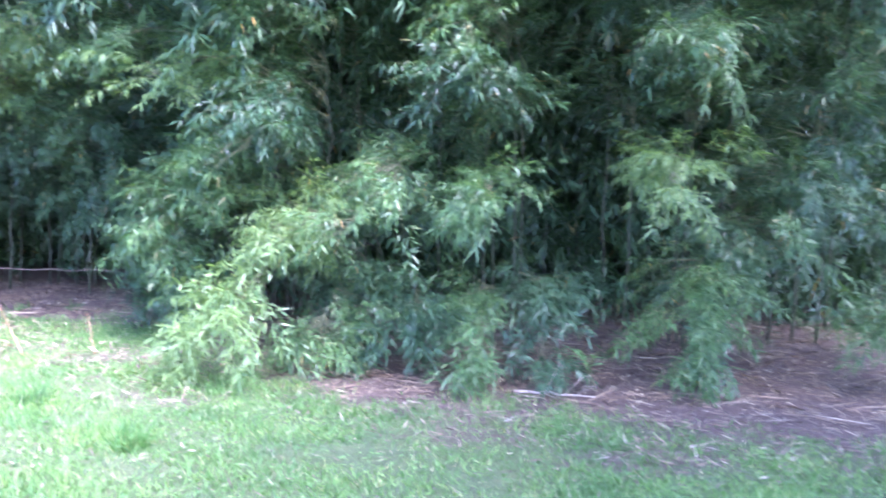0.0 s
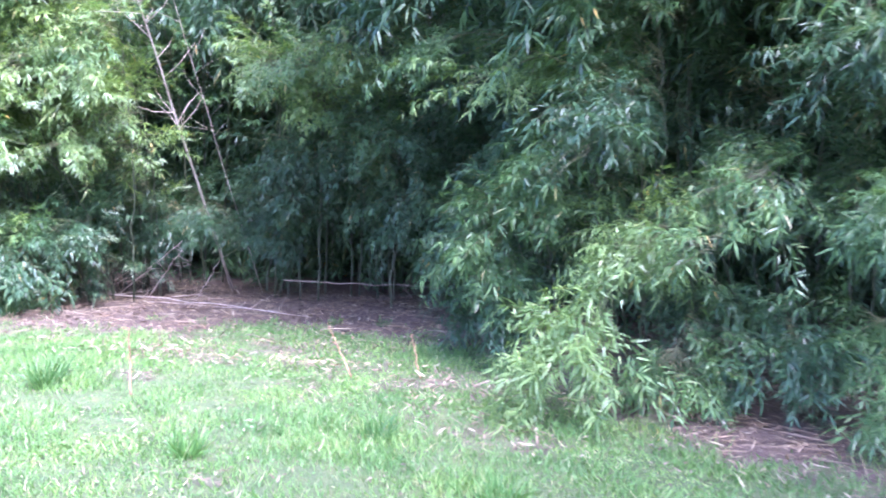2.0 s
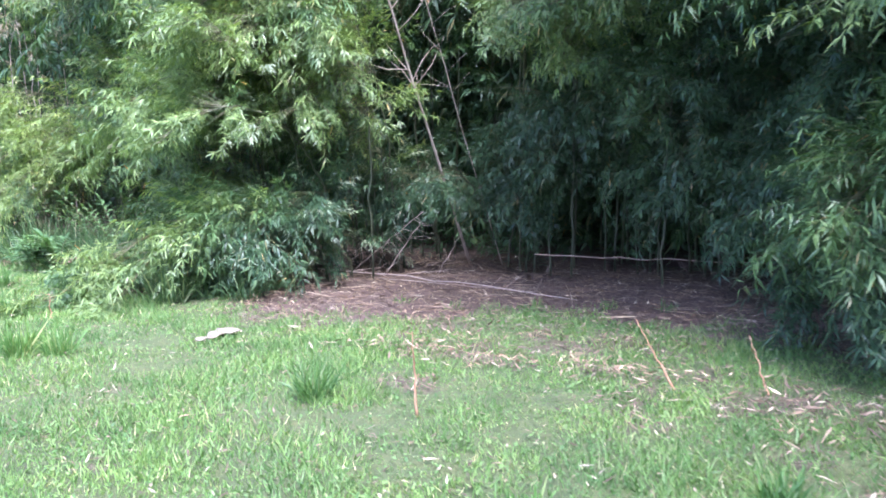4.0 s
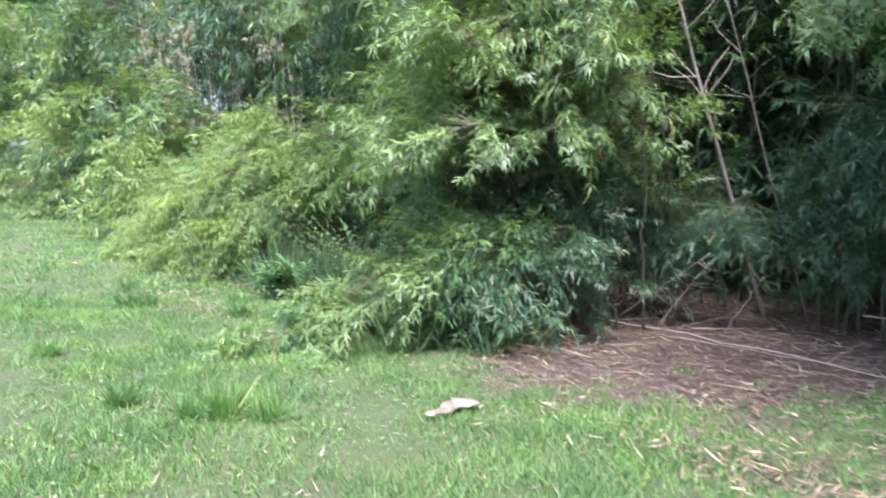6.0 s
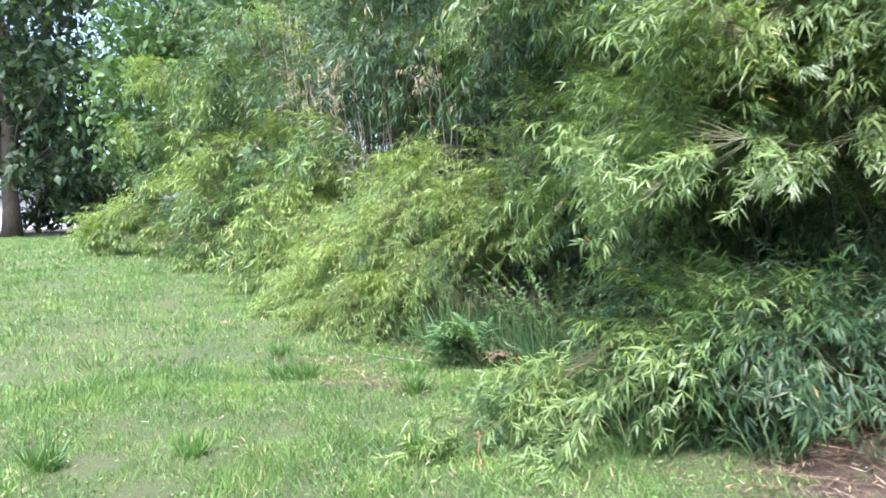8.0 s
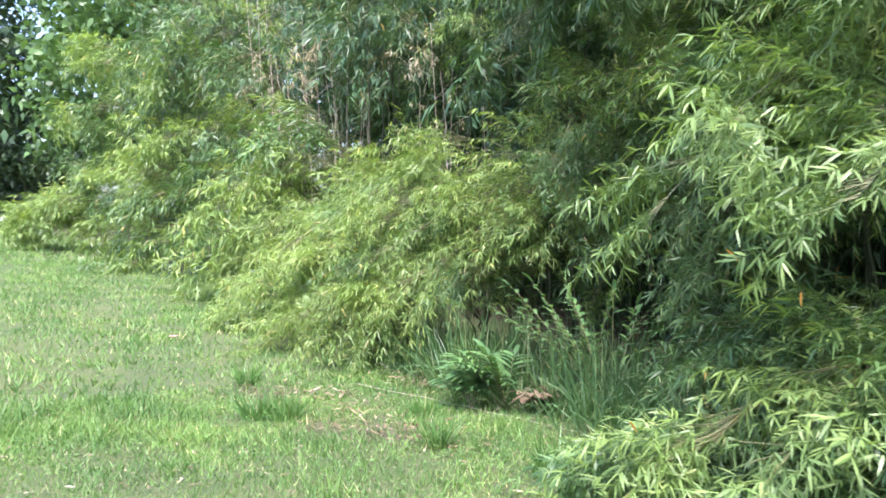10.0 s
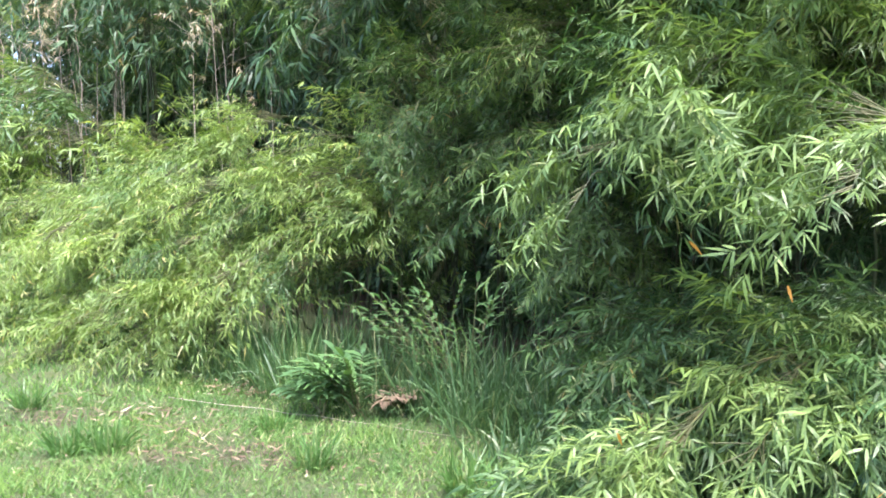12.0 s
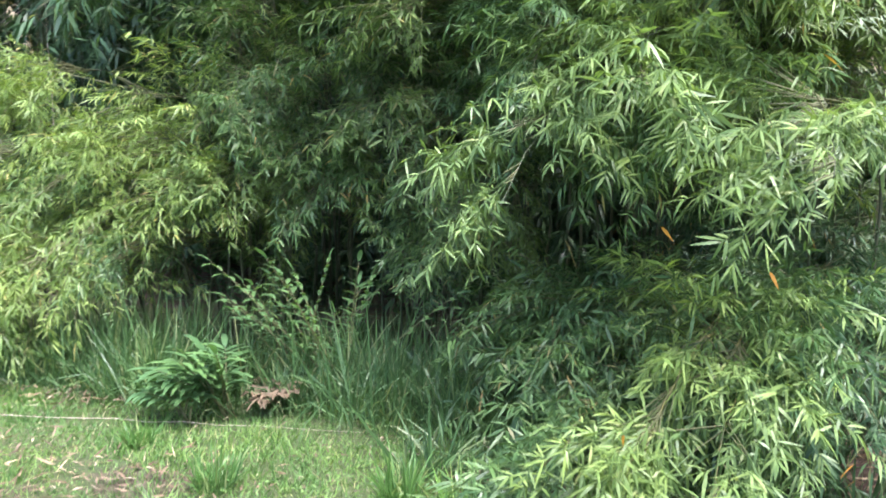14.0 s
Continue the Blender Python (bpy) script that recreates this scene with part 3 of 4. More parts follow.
# Plume green stands for lit upper tips, dark green for the shaded back.
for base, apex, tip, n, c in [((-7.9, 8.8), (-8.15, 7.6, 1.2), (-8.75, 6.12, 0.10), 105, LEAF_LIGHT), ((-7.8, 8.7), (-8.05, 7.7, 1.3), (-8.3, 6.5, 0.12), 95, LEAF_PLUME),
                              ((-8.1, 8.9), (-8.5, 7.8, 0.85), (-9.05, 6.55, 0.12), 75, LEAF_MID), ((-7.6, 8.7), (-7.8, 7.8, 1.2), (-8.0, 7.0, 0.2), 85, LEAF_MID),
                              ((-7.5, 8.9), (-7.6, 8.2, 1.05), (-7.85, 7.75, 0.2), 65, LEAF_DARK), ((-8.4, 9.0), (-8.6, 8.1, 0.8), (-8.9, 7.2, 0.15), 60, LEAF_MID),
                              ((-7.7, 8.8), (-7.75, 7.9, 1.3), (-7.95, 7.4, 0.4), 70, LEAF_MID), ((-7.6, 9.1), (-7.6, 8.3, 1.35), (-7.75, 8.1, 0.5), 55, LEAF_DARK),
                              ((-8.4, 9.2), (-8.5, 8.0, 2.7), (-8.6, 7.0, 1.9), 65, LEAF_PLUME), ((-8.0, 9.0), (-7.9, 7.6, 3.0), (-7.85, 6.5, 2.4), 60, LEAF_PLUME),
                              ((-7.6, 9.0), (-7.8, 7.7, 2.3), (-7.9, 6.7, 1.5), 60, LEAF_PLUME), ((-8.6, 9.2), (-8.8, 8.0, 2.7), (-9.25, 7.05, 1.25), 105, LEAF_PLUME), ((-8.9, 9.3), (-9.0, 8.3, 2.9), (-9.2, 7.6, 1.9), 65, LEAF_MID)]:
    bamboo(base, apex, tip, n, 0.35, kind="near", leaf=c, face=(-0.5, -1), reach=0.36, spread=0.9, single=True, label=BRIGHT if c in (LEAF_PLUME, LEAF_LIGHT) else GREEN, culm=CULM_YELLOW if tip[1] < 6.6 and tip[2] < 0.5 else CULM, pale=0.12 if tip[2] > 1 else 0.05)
for k in range(12):
    x = -10.4 + 2.9 * (k + rand(0, 1)) / 12
    y = rand(9.6, 11.0)
    # Lighter greens stand in for sun on the upper clump.
    bamboo((x, y), (x, y - 0.9, rand(4.0, 5.5)), (x + rand(-0.6, 0.3), y - rand(1.8, 2.8), rand(2.8, 4.0)), 85, 0.25, leaf=(LEAF_PLUME, LEAF_MID)[k % 2], size=1.1, reach=0.65, label=TALL)

# The dark bay behind the weeds.
for k in range(16):
    x = -12.0 + 2.6 * (k + rand(0, 1)) / 16
    y = rand(9.6, 10.6)
    z = (0.7, 1.2, 1.8, 2.4, 3.0)[k % 5] * rand(0.9, 1.1)
    fy = rand(8.6, 9.2)
    # Plume green brightens the bay's front leaves in place of light.
    bamboo((x, y), (x, fy + 0.5, z + rand(0.8, 1.5)), (x + rand(-0.5, 0.4), fy, z), 66, 0.22, kind="near", leaf=(LEAF_MID, LEAF_PLUME)[k % 2], pale=0.05, face=(0.1, -1), label=GREEN)
for k in range(10):
    x = -13.0 + 3.8 * (k + rand(0, 1)) / 10
    y = rand(10.6, 12.2)
    bamboo((x, y), (x, y - 0.6, rand(4.8, 6.2)), (x + rand(-0.6, 0.6), y - rand(1.4, 2.4), rand(3.2, 4.4)), 90, 0.2, kind="far", size=0.85, reach=0.7, leaf=LEAF_MID, label=TALL)

# Low bright bushes of bamboo along the lawn towards the west, rising with distance.
FEATHER = "low weeping bamboo with feathery yellow-green leaves"
for k in range(34):
    u = (k + rand(0, 1)) / 34
    x = -11.75 - 4.3 * u
    y = rand(9.0, 10.2)
    fy = 7.25 + 0.25 * abs(u - 0.45) + rand(0, 0.5)
    layer = k % 4
    z = (0.12, 0.45, 0.9, 1.35)[layer] * (0.72 + 0.36 * math.sin(math.pi * min(1.0, u / 0.85))) + rand(-0.08, 0.1)
    fy += layer * 0.28
    if x > -12.7:
        z, fy = z + 0.55, max(fy, 8.0)
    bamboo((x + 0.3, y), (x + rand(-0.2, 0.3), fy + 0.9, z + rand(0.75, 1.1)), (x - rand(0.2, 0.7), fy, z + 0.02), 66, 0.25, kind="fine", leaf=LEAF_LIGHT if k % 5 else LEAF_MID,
           face=(-0.3, -1), reach=0.38, label=FEATHER, group="weeping bamboo bushes", size=1.1)
for k in range(52):
    u = (k + rand(0, 1)) / 52
    x = -15.5 - 13 * u
    mound = abs(math.sin(math.pi * (u * 2.6 + 0.06)))
    y0 = 9.7 - 1.6 * mound
    y = y0 + rand(1.6, 3.0)
    layer = k % 4
    top = (2.4 + 3.0 * u) * (0.52 + 0.58 * mound)
    z = float(ground_z(x, 8)) + (0.1, 0.35, 0.6, 0.85)[layer] * top + rand(-0.15, 0.15)
    fy = y0 + layer * 0.4 + rand(-0.1, 0.4)
    # Shade in the gaps between mounds is painted with dark leaves.
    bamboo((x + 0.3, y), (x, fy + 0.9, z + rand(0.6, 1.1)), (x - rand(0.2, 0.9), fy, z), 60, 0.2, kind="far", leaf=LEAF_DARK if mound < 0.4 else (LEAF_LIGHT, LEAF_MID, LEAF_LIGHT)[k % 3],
           face=(-0.4, -1), reach=0.6, label=FEATHER, group="weeping bamboo bushes", size=0.85)
# The olive spray at the far end of the row.
for k in range(8):
    x, g = -28.0 - rand(0, 2.5), float(ground_z(-28, 9))
    bamboo((x + 1.2, rand(9.5, 11)), (x, rand(8.6, 9.6), g + rand(1.0, 2.6)), (x - rand(0.5, 1.2), rand(7.8, 8.6), g + rand(0.1, 0.9)), 60, 0.2, kind="far", leaf=LEAF_LIGHT,
           face=(-0.7, -0.7), reach=0.7, label=FEATHER, group="weeping bamboo bushes", size=0.95)
# The tall back rank.
for k in range(46):
    u = (k + rand(0, 1)) / 46
    x = -10.5 - 21 * u
    y = rand(11.2, 14.0)
    g = float(ground_z(x, y))
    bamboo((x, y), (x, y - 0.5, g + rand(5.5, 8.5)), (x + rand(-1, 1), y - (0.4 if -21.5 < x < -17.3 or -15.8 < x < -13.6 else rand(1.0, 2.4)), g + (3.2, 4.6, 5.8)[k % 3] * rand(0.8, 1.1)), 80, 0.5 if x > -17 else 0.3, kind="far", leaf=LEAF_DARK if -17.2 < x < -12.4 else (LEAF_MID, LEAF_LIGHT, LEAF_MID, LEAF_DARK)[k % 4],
           reach=0.9, label=TALL, thick=0.02, size=0.95)
for k in range(4):
    x = -13.2 - 3.2 * (k + rand(0, 1)) / 4
    bamboo((x, rand(11.0, 11.6)), (x, 10.8, rand(4.6, 5.4)), (x + rand(-0.5, 0.5), rand(10.2, 10.5), rand(3.5, 4.2)), 60, 0.6, leaf=(LEAF_MID, LEAF_PLUME, LEAF_DARK)[k % 3], reach=0.5, label=GREEN)
# The depth of the grove, where single culms can no longer be told apart.
def deep_grove():
    n = 11500
    x = rng.uniform(-25, 8, n)
    back = np.where(x < -14, 12.6, np.where(x > -2.5, 9.4, 11.6))
    y = back + rng.uniform(0, 1, n) ** 1.3 * 5.5
    z = ground_z(x, y) + rng.uniform(0.0, 1, n) ** 1.2 * 8.0
    D = unit(np.stack([rng.normal(0, 0.7, n), rng.normal(-0.6, 0.7, n), rng.normal(-0.2, 0.4, n)], -1))
    (lc, lt), (sc, st) = lay_sprays("far", np.stack([x, y, z], -1), D, rng.uniform(0.9, 1.3, n) + 0.22 * (y - back))
    lc[:, 2] = np.maximum(lc[:, 2], ground_z(lc[:, 0], lc[:, 1]) + 0.01)
    m = 8200
    x2 = np.where(np.arange(m) < 2600, rng.uniform(-5, 6, m), rng.uniform(-22, 8, m))
    x2 = np.where(np.arange(m) % 7 == 3, -9.5 + 6.0 * (x2 + 22) / 30, x2)
    y2 = np.where(x2 < -10, 13.0, np.where(x2 > -3, 11.0, 12.6)) + rng.uniform(0, 2.2, m)
    z2 = ground_z(x2, y2) + rng.uniform(1.6, 8.2, m)
    D3 = unit(np.stack([rng.normal(0, 0.8, m), rng.normal(-0.4, 0.7, m), rng.normal(-0.2, 0.4, m)], -1))
    high, high_stem = lay_sprays("far", np.stack([x2, y2, z2], -1), D3, rng.uniform(1.3, 1.9, m))
    lc, lt = join([(lc, lt), high])
    b = 9000
    P4 = np.stack([rng.uniform(-23, 11, b), rng.uniform(14.5, 17.5, b), rng.uniform(0.3, 9.5, b)], -1)
    D4 = unit(np.stack([rng.normal(0, 0.8, b), rng.normal(-0.3, 0.7, b), rng.normal(-0.2, 0.5, b)], -1))
    lc, lt = join([(lc, lt), lay_sprays("far", P4, D4, rng.uniform(2.2, 3.2, b))[0]])
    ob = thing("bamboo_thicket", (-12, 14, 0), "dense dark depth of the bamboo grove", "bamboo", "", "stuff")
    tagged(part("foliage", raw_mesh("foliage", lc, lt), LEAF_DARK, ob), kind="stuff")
    poles = []
    for k in range(170):
        px, py = rand(-32, 9), rand(11.2, 17)
        g = float(ground_z(px, py))
        poles.append(tube(np.array([[px, py, g - 0.05], [px + rand(-0.1, 0.1), py, g + 3], [px + rand(-0.4, 0.4), py - rand(0, 0.5), g + rand(6, 8)]]), np.array([0.018, 0.015, 0.006]), 5))
    tagged(part("culms", raw_mesh("culms", *join(poles)), CULM, ob), kind="stuff")


deep_grove()


# ---- dead wood, weeds and small things ----
def branchy(at, top, label, category, radius, twigs, material, name, reach=0.5, sides=6, sag=0.0, span=(0.25, 1.0)):
    """A bare stem with side twigs: one thing, of a stem and each twig."""
    at, top = np.array(at, float), np.array(top, float)
    ob = thing(name, at, label, category)
    q = np.linspace(0, 1, 12)[:, None]
    path = at + (top - at) * q + rng.normal(0, 0.004, (12, 3)) * np.sin(np.pi * q) * 2 - np.array([0, 0, sag]) * np.sin(np.pi * q)
    stem = part("stem", raw_mesh("stem", *tube(path, radius * (1 - 0.7 * q[:, 0]), sides)), material, ob, "", True)
    axis = unit(top - at)
    for k in range(twigs):
        f = rand(*span)
        p = at + (top - at) * f - np.array([0, 0, sag * math.sin(math.pi * f)])
        side = unit(np.cross(axis, rng.normal(0, 1, 3)))
        d = unit(side + axis * rand(0.3, 1.0))
        ln = reach * rand(0.4, 1.0)
        mid = p + d * ln * 0.5 + rng.normal(0, 0.02, 3)
        end = p + d * ln + np.array([0, 0, rand(-0.1, 0.12)]) * ln
        pts = np.array([p, mid, end])
        pts[:, 2] = np.maximum(pts[:, 2], ground_z(pts[:, 0], pts[:, 1]) + 0.01)
        part("twig", raw_mesh("twig", *tube(pts, radius * np.array([0.28, 0.2, 0.1]), 4)), material, stem)
    return ob


branchy((-6.9, 10.7, -0.02), (-7.15, 8.4, 4.5), "dead pale sapling with bare side twigs", "dead tree", 0.021, 30, DEAD, "dead_sapling", 0.7, 7, 0.0, (0.42, 1.0))
branchy((-6.5, 10.8, -0.02), (-6.8, 8.7, 4.3), "second thin dead sapling with bare twigs", "dead tree", 0.008, 14, DEAD, "dead_sapling", 0.6, 6, 0.0, (0.45, 1.0))
branchy((-8.4, 9.15, 0.05), (-4.7, 8.62, 0.05), "long pale dry bamboo cane lying on fallen leaves", "cane", 0.009, 12, DEAD, "fallen_cane", 0.32, 6, -0.04)
branchy((-7.3, 9.0, 0.03), (-5.2, 8.85, 0.05), "thin pale dry cane lying on fallen leaves", "cane", 0.006, 4, DEAD, "fallen_cane", 0.3)
for k in range(9):
    x, y = rand(-8.3, -7.0), rand(9.0, 9.6)
    branchy((x, y, 0.01), (x + rand(0.3, 1.1), y + rand(-0.2, 0.2), rand(0.05, 0.5)), "thin dry fallen branch with fine twigs", "branch", 0.005, 9, DEAD_DARK if k % 2 else DEAD, "dead_branch", 0.3)
branchy((-7.9, 9.6, 0.0), (-6.72, 9.25, 0.76), "leaning dead branch with short twigs", "branch", 0.009, 14, DEAD, "dead_branch", 0.3)
branchy((-7.35, 9.45, 0.0), (-6.77, 9.35, 0.68), "dead branch leaning over the fallen leaves", "branch", 0.008, 12, DEAD, "dead_branch", 0.35)
branchy((-6.75, 9.6, 0.0), (-6.4, 9.6, 0.55), "short upright dead stick with twigs", "stick", 0.007, 8, DEAD, "dead_branch", 0.2)
branchy((-5.6, 9.7, 0.3), (-3.0, 9.9, 0.32), "thin dead cane leaning level between the culms", "cane", 0.008, 3, DEAD_DARK, "dead_cane", 0.3)
branchy((-4.32, 5.18, 0.0), (-4.37, 5.22, 0.46), "thin dry reddish weed stalk standing in the lawn", "weed stalk", 0.008, 5, DEAD_RED, "dry_stalk", 0.06)
branchy((-8.48, 5.95, 0.0), (-8.6, 6.02, 0.2), "short dry pinkish weed stalk by the drooping bamboo", "weed stalk", 0.006, 4, DEAD_RED, "dry_stalk", 0.07)
branchy((-3.25, 6.35, 0.0), (-3.55, 6.55, 0.36), "thin dry weed stalk leaning in the lawn", "weed stalk", 0.007, 4, DEAD_RED, "dry_stalk", 0.07)
branchy((-2.75, 6.5, 0.0), (-2.9, 6.7, 0.3), "thin dry weed stalk leaning in the lawn", "weed stalk", 0.006, 3, DEAD_RED, "dry_stalk", 0.07)
branchy((-12.4, 7.36, 0.025), (-10.1, 7.72, 0.02), "long pale stick lying in the grass", "stick", 0.003, 3, DEAD, "fallen_stick", 0.2)
branchy((0.55, 5.72, 0.03), (1.1, 5.58, 0.05), "pale dry branch lying on fallen leaves", "stick", 0.013, 5, DEAD, "fallen_stick", 0.3)
for at, n in [((-18.3, 10.6), 9), ((-20.5, 10.9), 9), ((-15.2, 10.7), 3), ((-14.2, 10.6), 1)]:
    for k in range(n):
        x, y = at[0] + rand(-0.7, 0.7), at[1] + rand(-0.3, 0.5)
        g = float(ground_z(x, y))
        tagged(branchy((x, y, g), (x + rand(-0.5, 0.5), y - rand(0, 0.6), g + rand(3.2, 5.6)), "dead bare pinkish-tan bamboo culm with dry twigs", "dead bamboo", 0.010, 15, DEAD, "dead_bamboo", 0.9, 5, 0.0, (0.4, 1.0)), group="dead culms in the grove")

for x, y, z in [(-18.2, 10.6, 3.6), (-20.3, 10.7, 3.9), (-15.1, 10.5, 2.9)]:
    g = float(ground_z(x, y))
    bamboo((x, y), (x, y - 0.2, g + z + 1.3), (x - rand(-0.4, 0.4), y - 0.6, g + z), 14, 0.4, kind="far", leaf=LEAF_DRY, culm=DEAD, reach=0.6, size=0.5, droopy=1.2,
           label="dead bamboo culm with hanging dry tan leaves", group="dead culms in the grove")


def tuft(at, height, count, spread, material, label, name="grass_tuft", group="grass tufts on the lawn", width=0.0085, bend=0.75):
    x, y = at
    g = float(ground_z(x, y))
    a = rng.uniform(0, 6.283, count)
    r = rng.uniform(0, 1, count) ** 0.5 * spread
    P = np.stack([x + np.cos(a) * r, y + np.sin(a) * r, np.full(count, g - 0.01)], -1)
    lean = rng.uniform(0.05, 0.8, count) ** 1.2
    a2 = a + rng.normal(0, 1.2, count)
    D = unit(np.stack([np.cos(a2) * lean, np.sin(a2) * lean, np.ones(count)], -1))
    S = unit(np.cross(D, rng.normal(0, 1, (count, 3))))
    co, tri = blades(P, D, S, height * rng.uniform(0.3, 1.2, count), width * rng.uniform(0.7, 1.3, count), rng.uniform(0.05, bend, count), 4)
    co[:, 2] = np.maximum(co[:, 2], g - 0.01)
    ob = part(name, raw_mesh(name, co, tri), material)
    return tagged(ob, label, "grass tuft", group)


for x, y, h in [(-5.03, 5.2, 0.24), (-7.46, 4.98, 0.26), (-7.25, 5.15, 0.2), (-7.6, 4.85, 0.22), (-8.18, 4.65, 0.2), (-9.89, 4.75, 0.18), (-10.2, 3.95, 0.22), (-11.6, 6.3, 0.24), (-11.75, 6.15, 0.22),
                (-10.48, 6.76, 0.22), (-2.49, 4.95, 0.17), (-11.2, 7.2, 0.16), (-9.6, 6.9, 0.24), (-9.3, 6.8, 0.22), (-3.3, 4.3, 0.15), (-9.0, 5.9, 0.18), (-12.9, 6.6, 0.2), (-1.6, 4.2, 0.15), (-5.6, 7.9, 0.16), (-5.0, 8.3, 0.16), (-4.4, 8.6, 0.2), (-6.2, 8.0, 0.15), (-3.9, 8.7, 0.22)]:
    tuft((x, y), h * (1.35 if y < 7.7 else 0.8), 210 if y < 7.7 else 50, 0.085, GRASS_TALL, "lush tuft of long bright green grass in the lawn")
for k in range(96):
    x = -12.7 + 3.5 * rand(0, 1)
    y = rand(7.85, 8.8)
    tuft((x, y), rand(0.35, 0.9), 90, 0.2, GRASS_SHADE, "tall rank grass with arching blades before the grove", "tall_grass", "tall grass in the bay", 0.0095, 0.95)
for k in range(20):
    x = -9.6 + 2.2 * rand(0, 1)
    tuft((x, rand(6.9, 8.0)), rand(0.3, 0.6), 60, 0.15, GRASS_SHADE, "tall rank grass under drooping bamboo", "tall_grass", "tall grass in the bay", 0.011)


def herb(at, height, stems, leaf, label, material=None, category="herb"):
    x, y = at
    g = float(ground_z(x, y))
    ob = thing("herb", (x, y, g), label, category)
    for k in range(stems):
        a, lean = rand(0, 6.283), rand(0.15, 0.9)
        top = np.array([x + math.cos(a) * lean * height, y + math.sin(a) * lean * height - 0.06, g + height * rand(0.6, 1.0)])
        root = np.array([x + rand(-0.05, 0.05), y + rand(-0.05, 0.05), g - 0.01])
        mid = (root + top) / 2 + np.array([0, 0, 0.08])
        path = bezier(root, mid, mid * 0.4 + top * 0.6, top, 9)
        stem = part("stem", raw_mesh("stem", *tube(path, np.linspace(0.006, 0.002, 9), 5)), TWIG, ob)
        n = 13
        f = np.linspace(2, 8, n)
        i = np.minimum(f.astype(int), 7)
        P = path[i] + (path[i + 1] - path[i]) * (f - i)[:, None]
        tan = unit(path[i + 1] - path[i])
        side = unit(np.cross(tan, np.array([0, 0, 1.0]))) * np.where(np.arange(n) % 2 == 0, 1, -1)[:, None]
        D = unit(side + tan * 0.75 + np.array([0, 0, 0.05]))
        D[-1] = tan[-1]
        S = unit(np.cross(D, np.array([0, 0, 1.0])) + rng.normal(0, 0.12, (n, 3)))
        for q in range(n):
            co, tri = blades(P[q:q + 1], D[q:q + 1], S[q:q + 1], np.array([leaf * rand(0.75, 1.15)]), np.array([leaf * 0.2]), np.array([0.35]), 4)
            part("leaf", raw_mesh("leaf", co, tri), material or LEAF_HERB, stem)
    return ob


herb((-10.98, 7.78), 0.46, 10, 0.23, "leafy green herb with long toothed leaves at the lawn's edge")
herb((-11.15, 7.62), 0.3, 6, 0.19, "small leafy green herb with lance-shaped leaves")
herb((-10.5, 8.4), 1.0, 15, 0.17, "tall leafy green weed in front of dark bamboo")
herb((-10.9, 8.55), 0.95, 6, 0.15, "tall leafy green weed in front of dark bamboo")
herb((1.15, 6.0), 0.3, 3, 0.14, "small light green seedling with broad leaves")
herb((-10.78, 8.0), 0.2, 18, 0.10, "withered brown herb hanging over dry leaves", LITTER, "dead plant")


def scrap(at, turn, label):
    bm = bmesh.new()
    bmesh.ops.create_grid(bm, x_segments=14, y_segments=5, size=0.5)
    for v in bm.verts:
        e = wobble(v.co.x * 9, v.co.y * 4, 1.0, 41)
        v.co.y *= 0.17 * (0.35 + 0.8 * (v.co.x + 0.5)) * (1 + 0.35 * float(wobble(v.co.x * 8, 0.0, 1.0, 42)))
        v.co.x *= 0.36 + 0.10 * float(wobble(0.0, v.co.y * 14, 1.0, 43))
        v.co.z = 0.03 + 0.012 * float(e)
    top = bmesh.ops.extrude_face_region(bm, geom=bm.faces[:])
    for g in top["geom"]:
        if isinstance(g, bmesh.types.BMVert):
            g.co.z += 0.006
    bmesh.ops.recalc_face_normals(bm, faces=bm.faces[:])
    me = bpy.data.meshes.new("scrap")
    bm.to_mesh(me)
    bm.free()
    ob = part("bark_scrap", me, SCRAP, None, "", True)
    ob.matrix_world = pose(at[0], at[1], 0.0, 0, 0, turn)
    return tagged(ob, label, "scrap")


scrap((-6.66, 6.05), 100, "pale weathered scrap of bamboo sheath on the grass")


def fallen_leaves(count, seed):
    """Dry leaves that lie on the soil strip and, thinly, on the lawn."""
    r = np.random.default_rng(seed)
    x, y = r.uniform(-12.8, 5, count), r.uniform(3.2, 11.2, count)
    keep = r.uniform(0.0, 1.0, count) < litter(x, y) * 0.92 + 0.085
    x, y = x[keep], y[keep]
    n = len(x)
    P = np.stack([x, y, ground_z(x, y) + r.uniform(0.012, 0.05, n)], -1)
    a = r.uniform(0, 6.283, n)
    D = unit(np.stack([np.cos(a), np.sin(a), r.normal(0, 0.22, n)], -1))
    S = unit(np.cross(D, np.array([0, 0, 1.0])) + r.normal(0, 0.3, (n, 3)))
    small = np.where(litter(x, y) < 0.3, 0.65, 1.0)
    return blades(P, D, S, r.uniform(0.04, 0.135, n) * small, r.uniform(0.006, 0.014, n), r.uniform(-0.2, 0.2, n), 1)


tagged(part("fallen_leaves", raw_mesh("fallen_leaves", *fallen_leaves(95000, 51)), LITTER), "pinkish-tan dry bamboo leaves lying on bare soil", "leaf litter", "", "stuff")


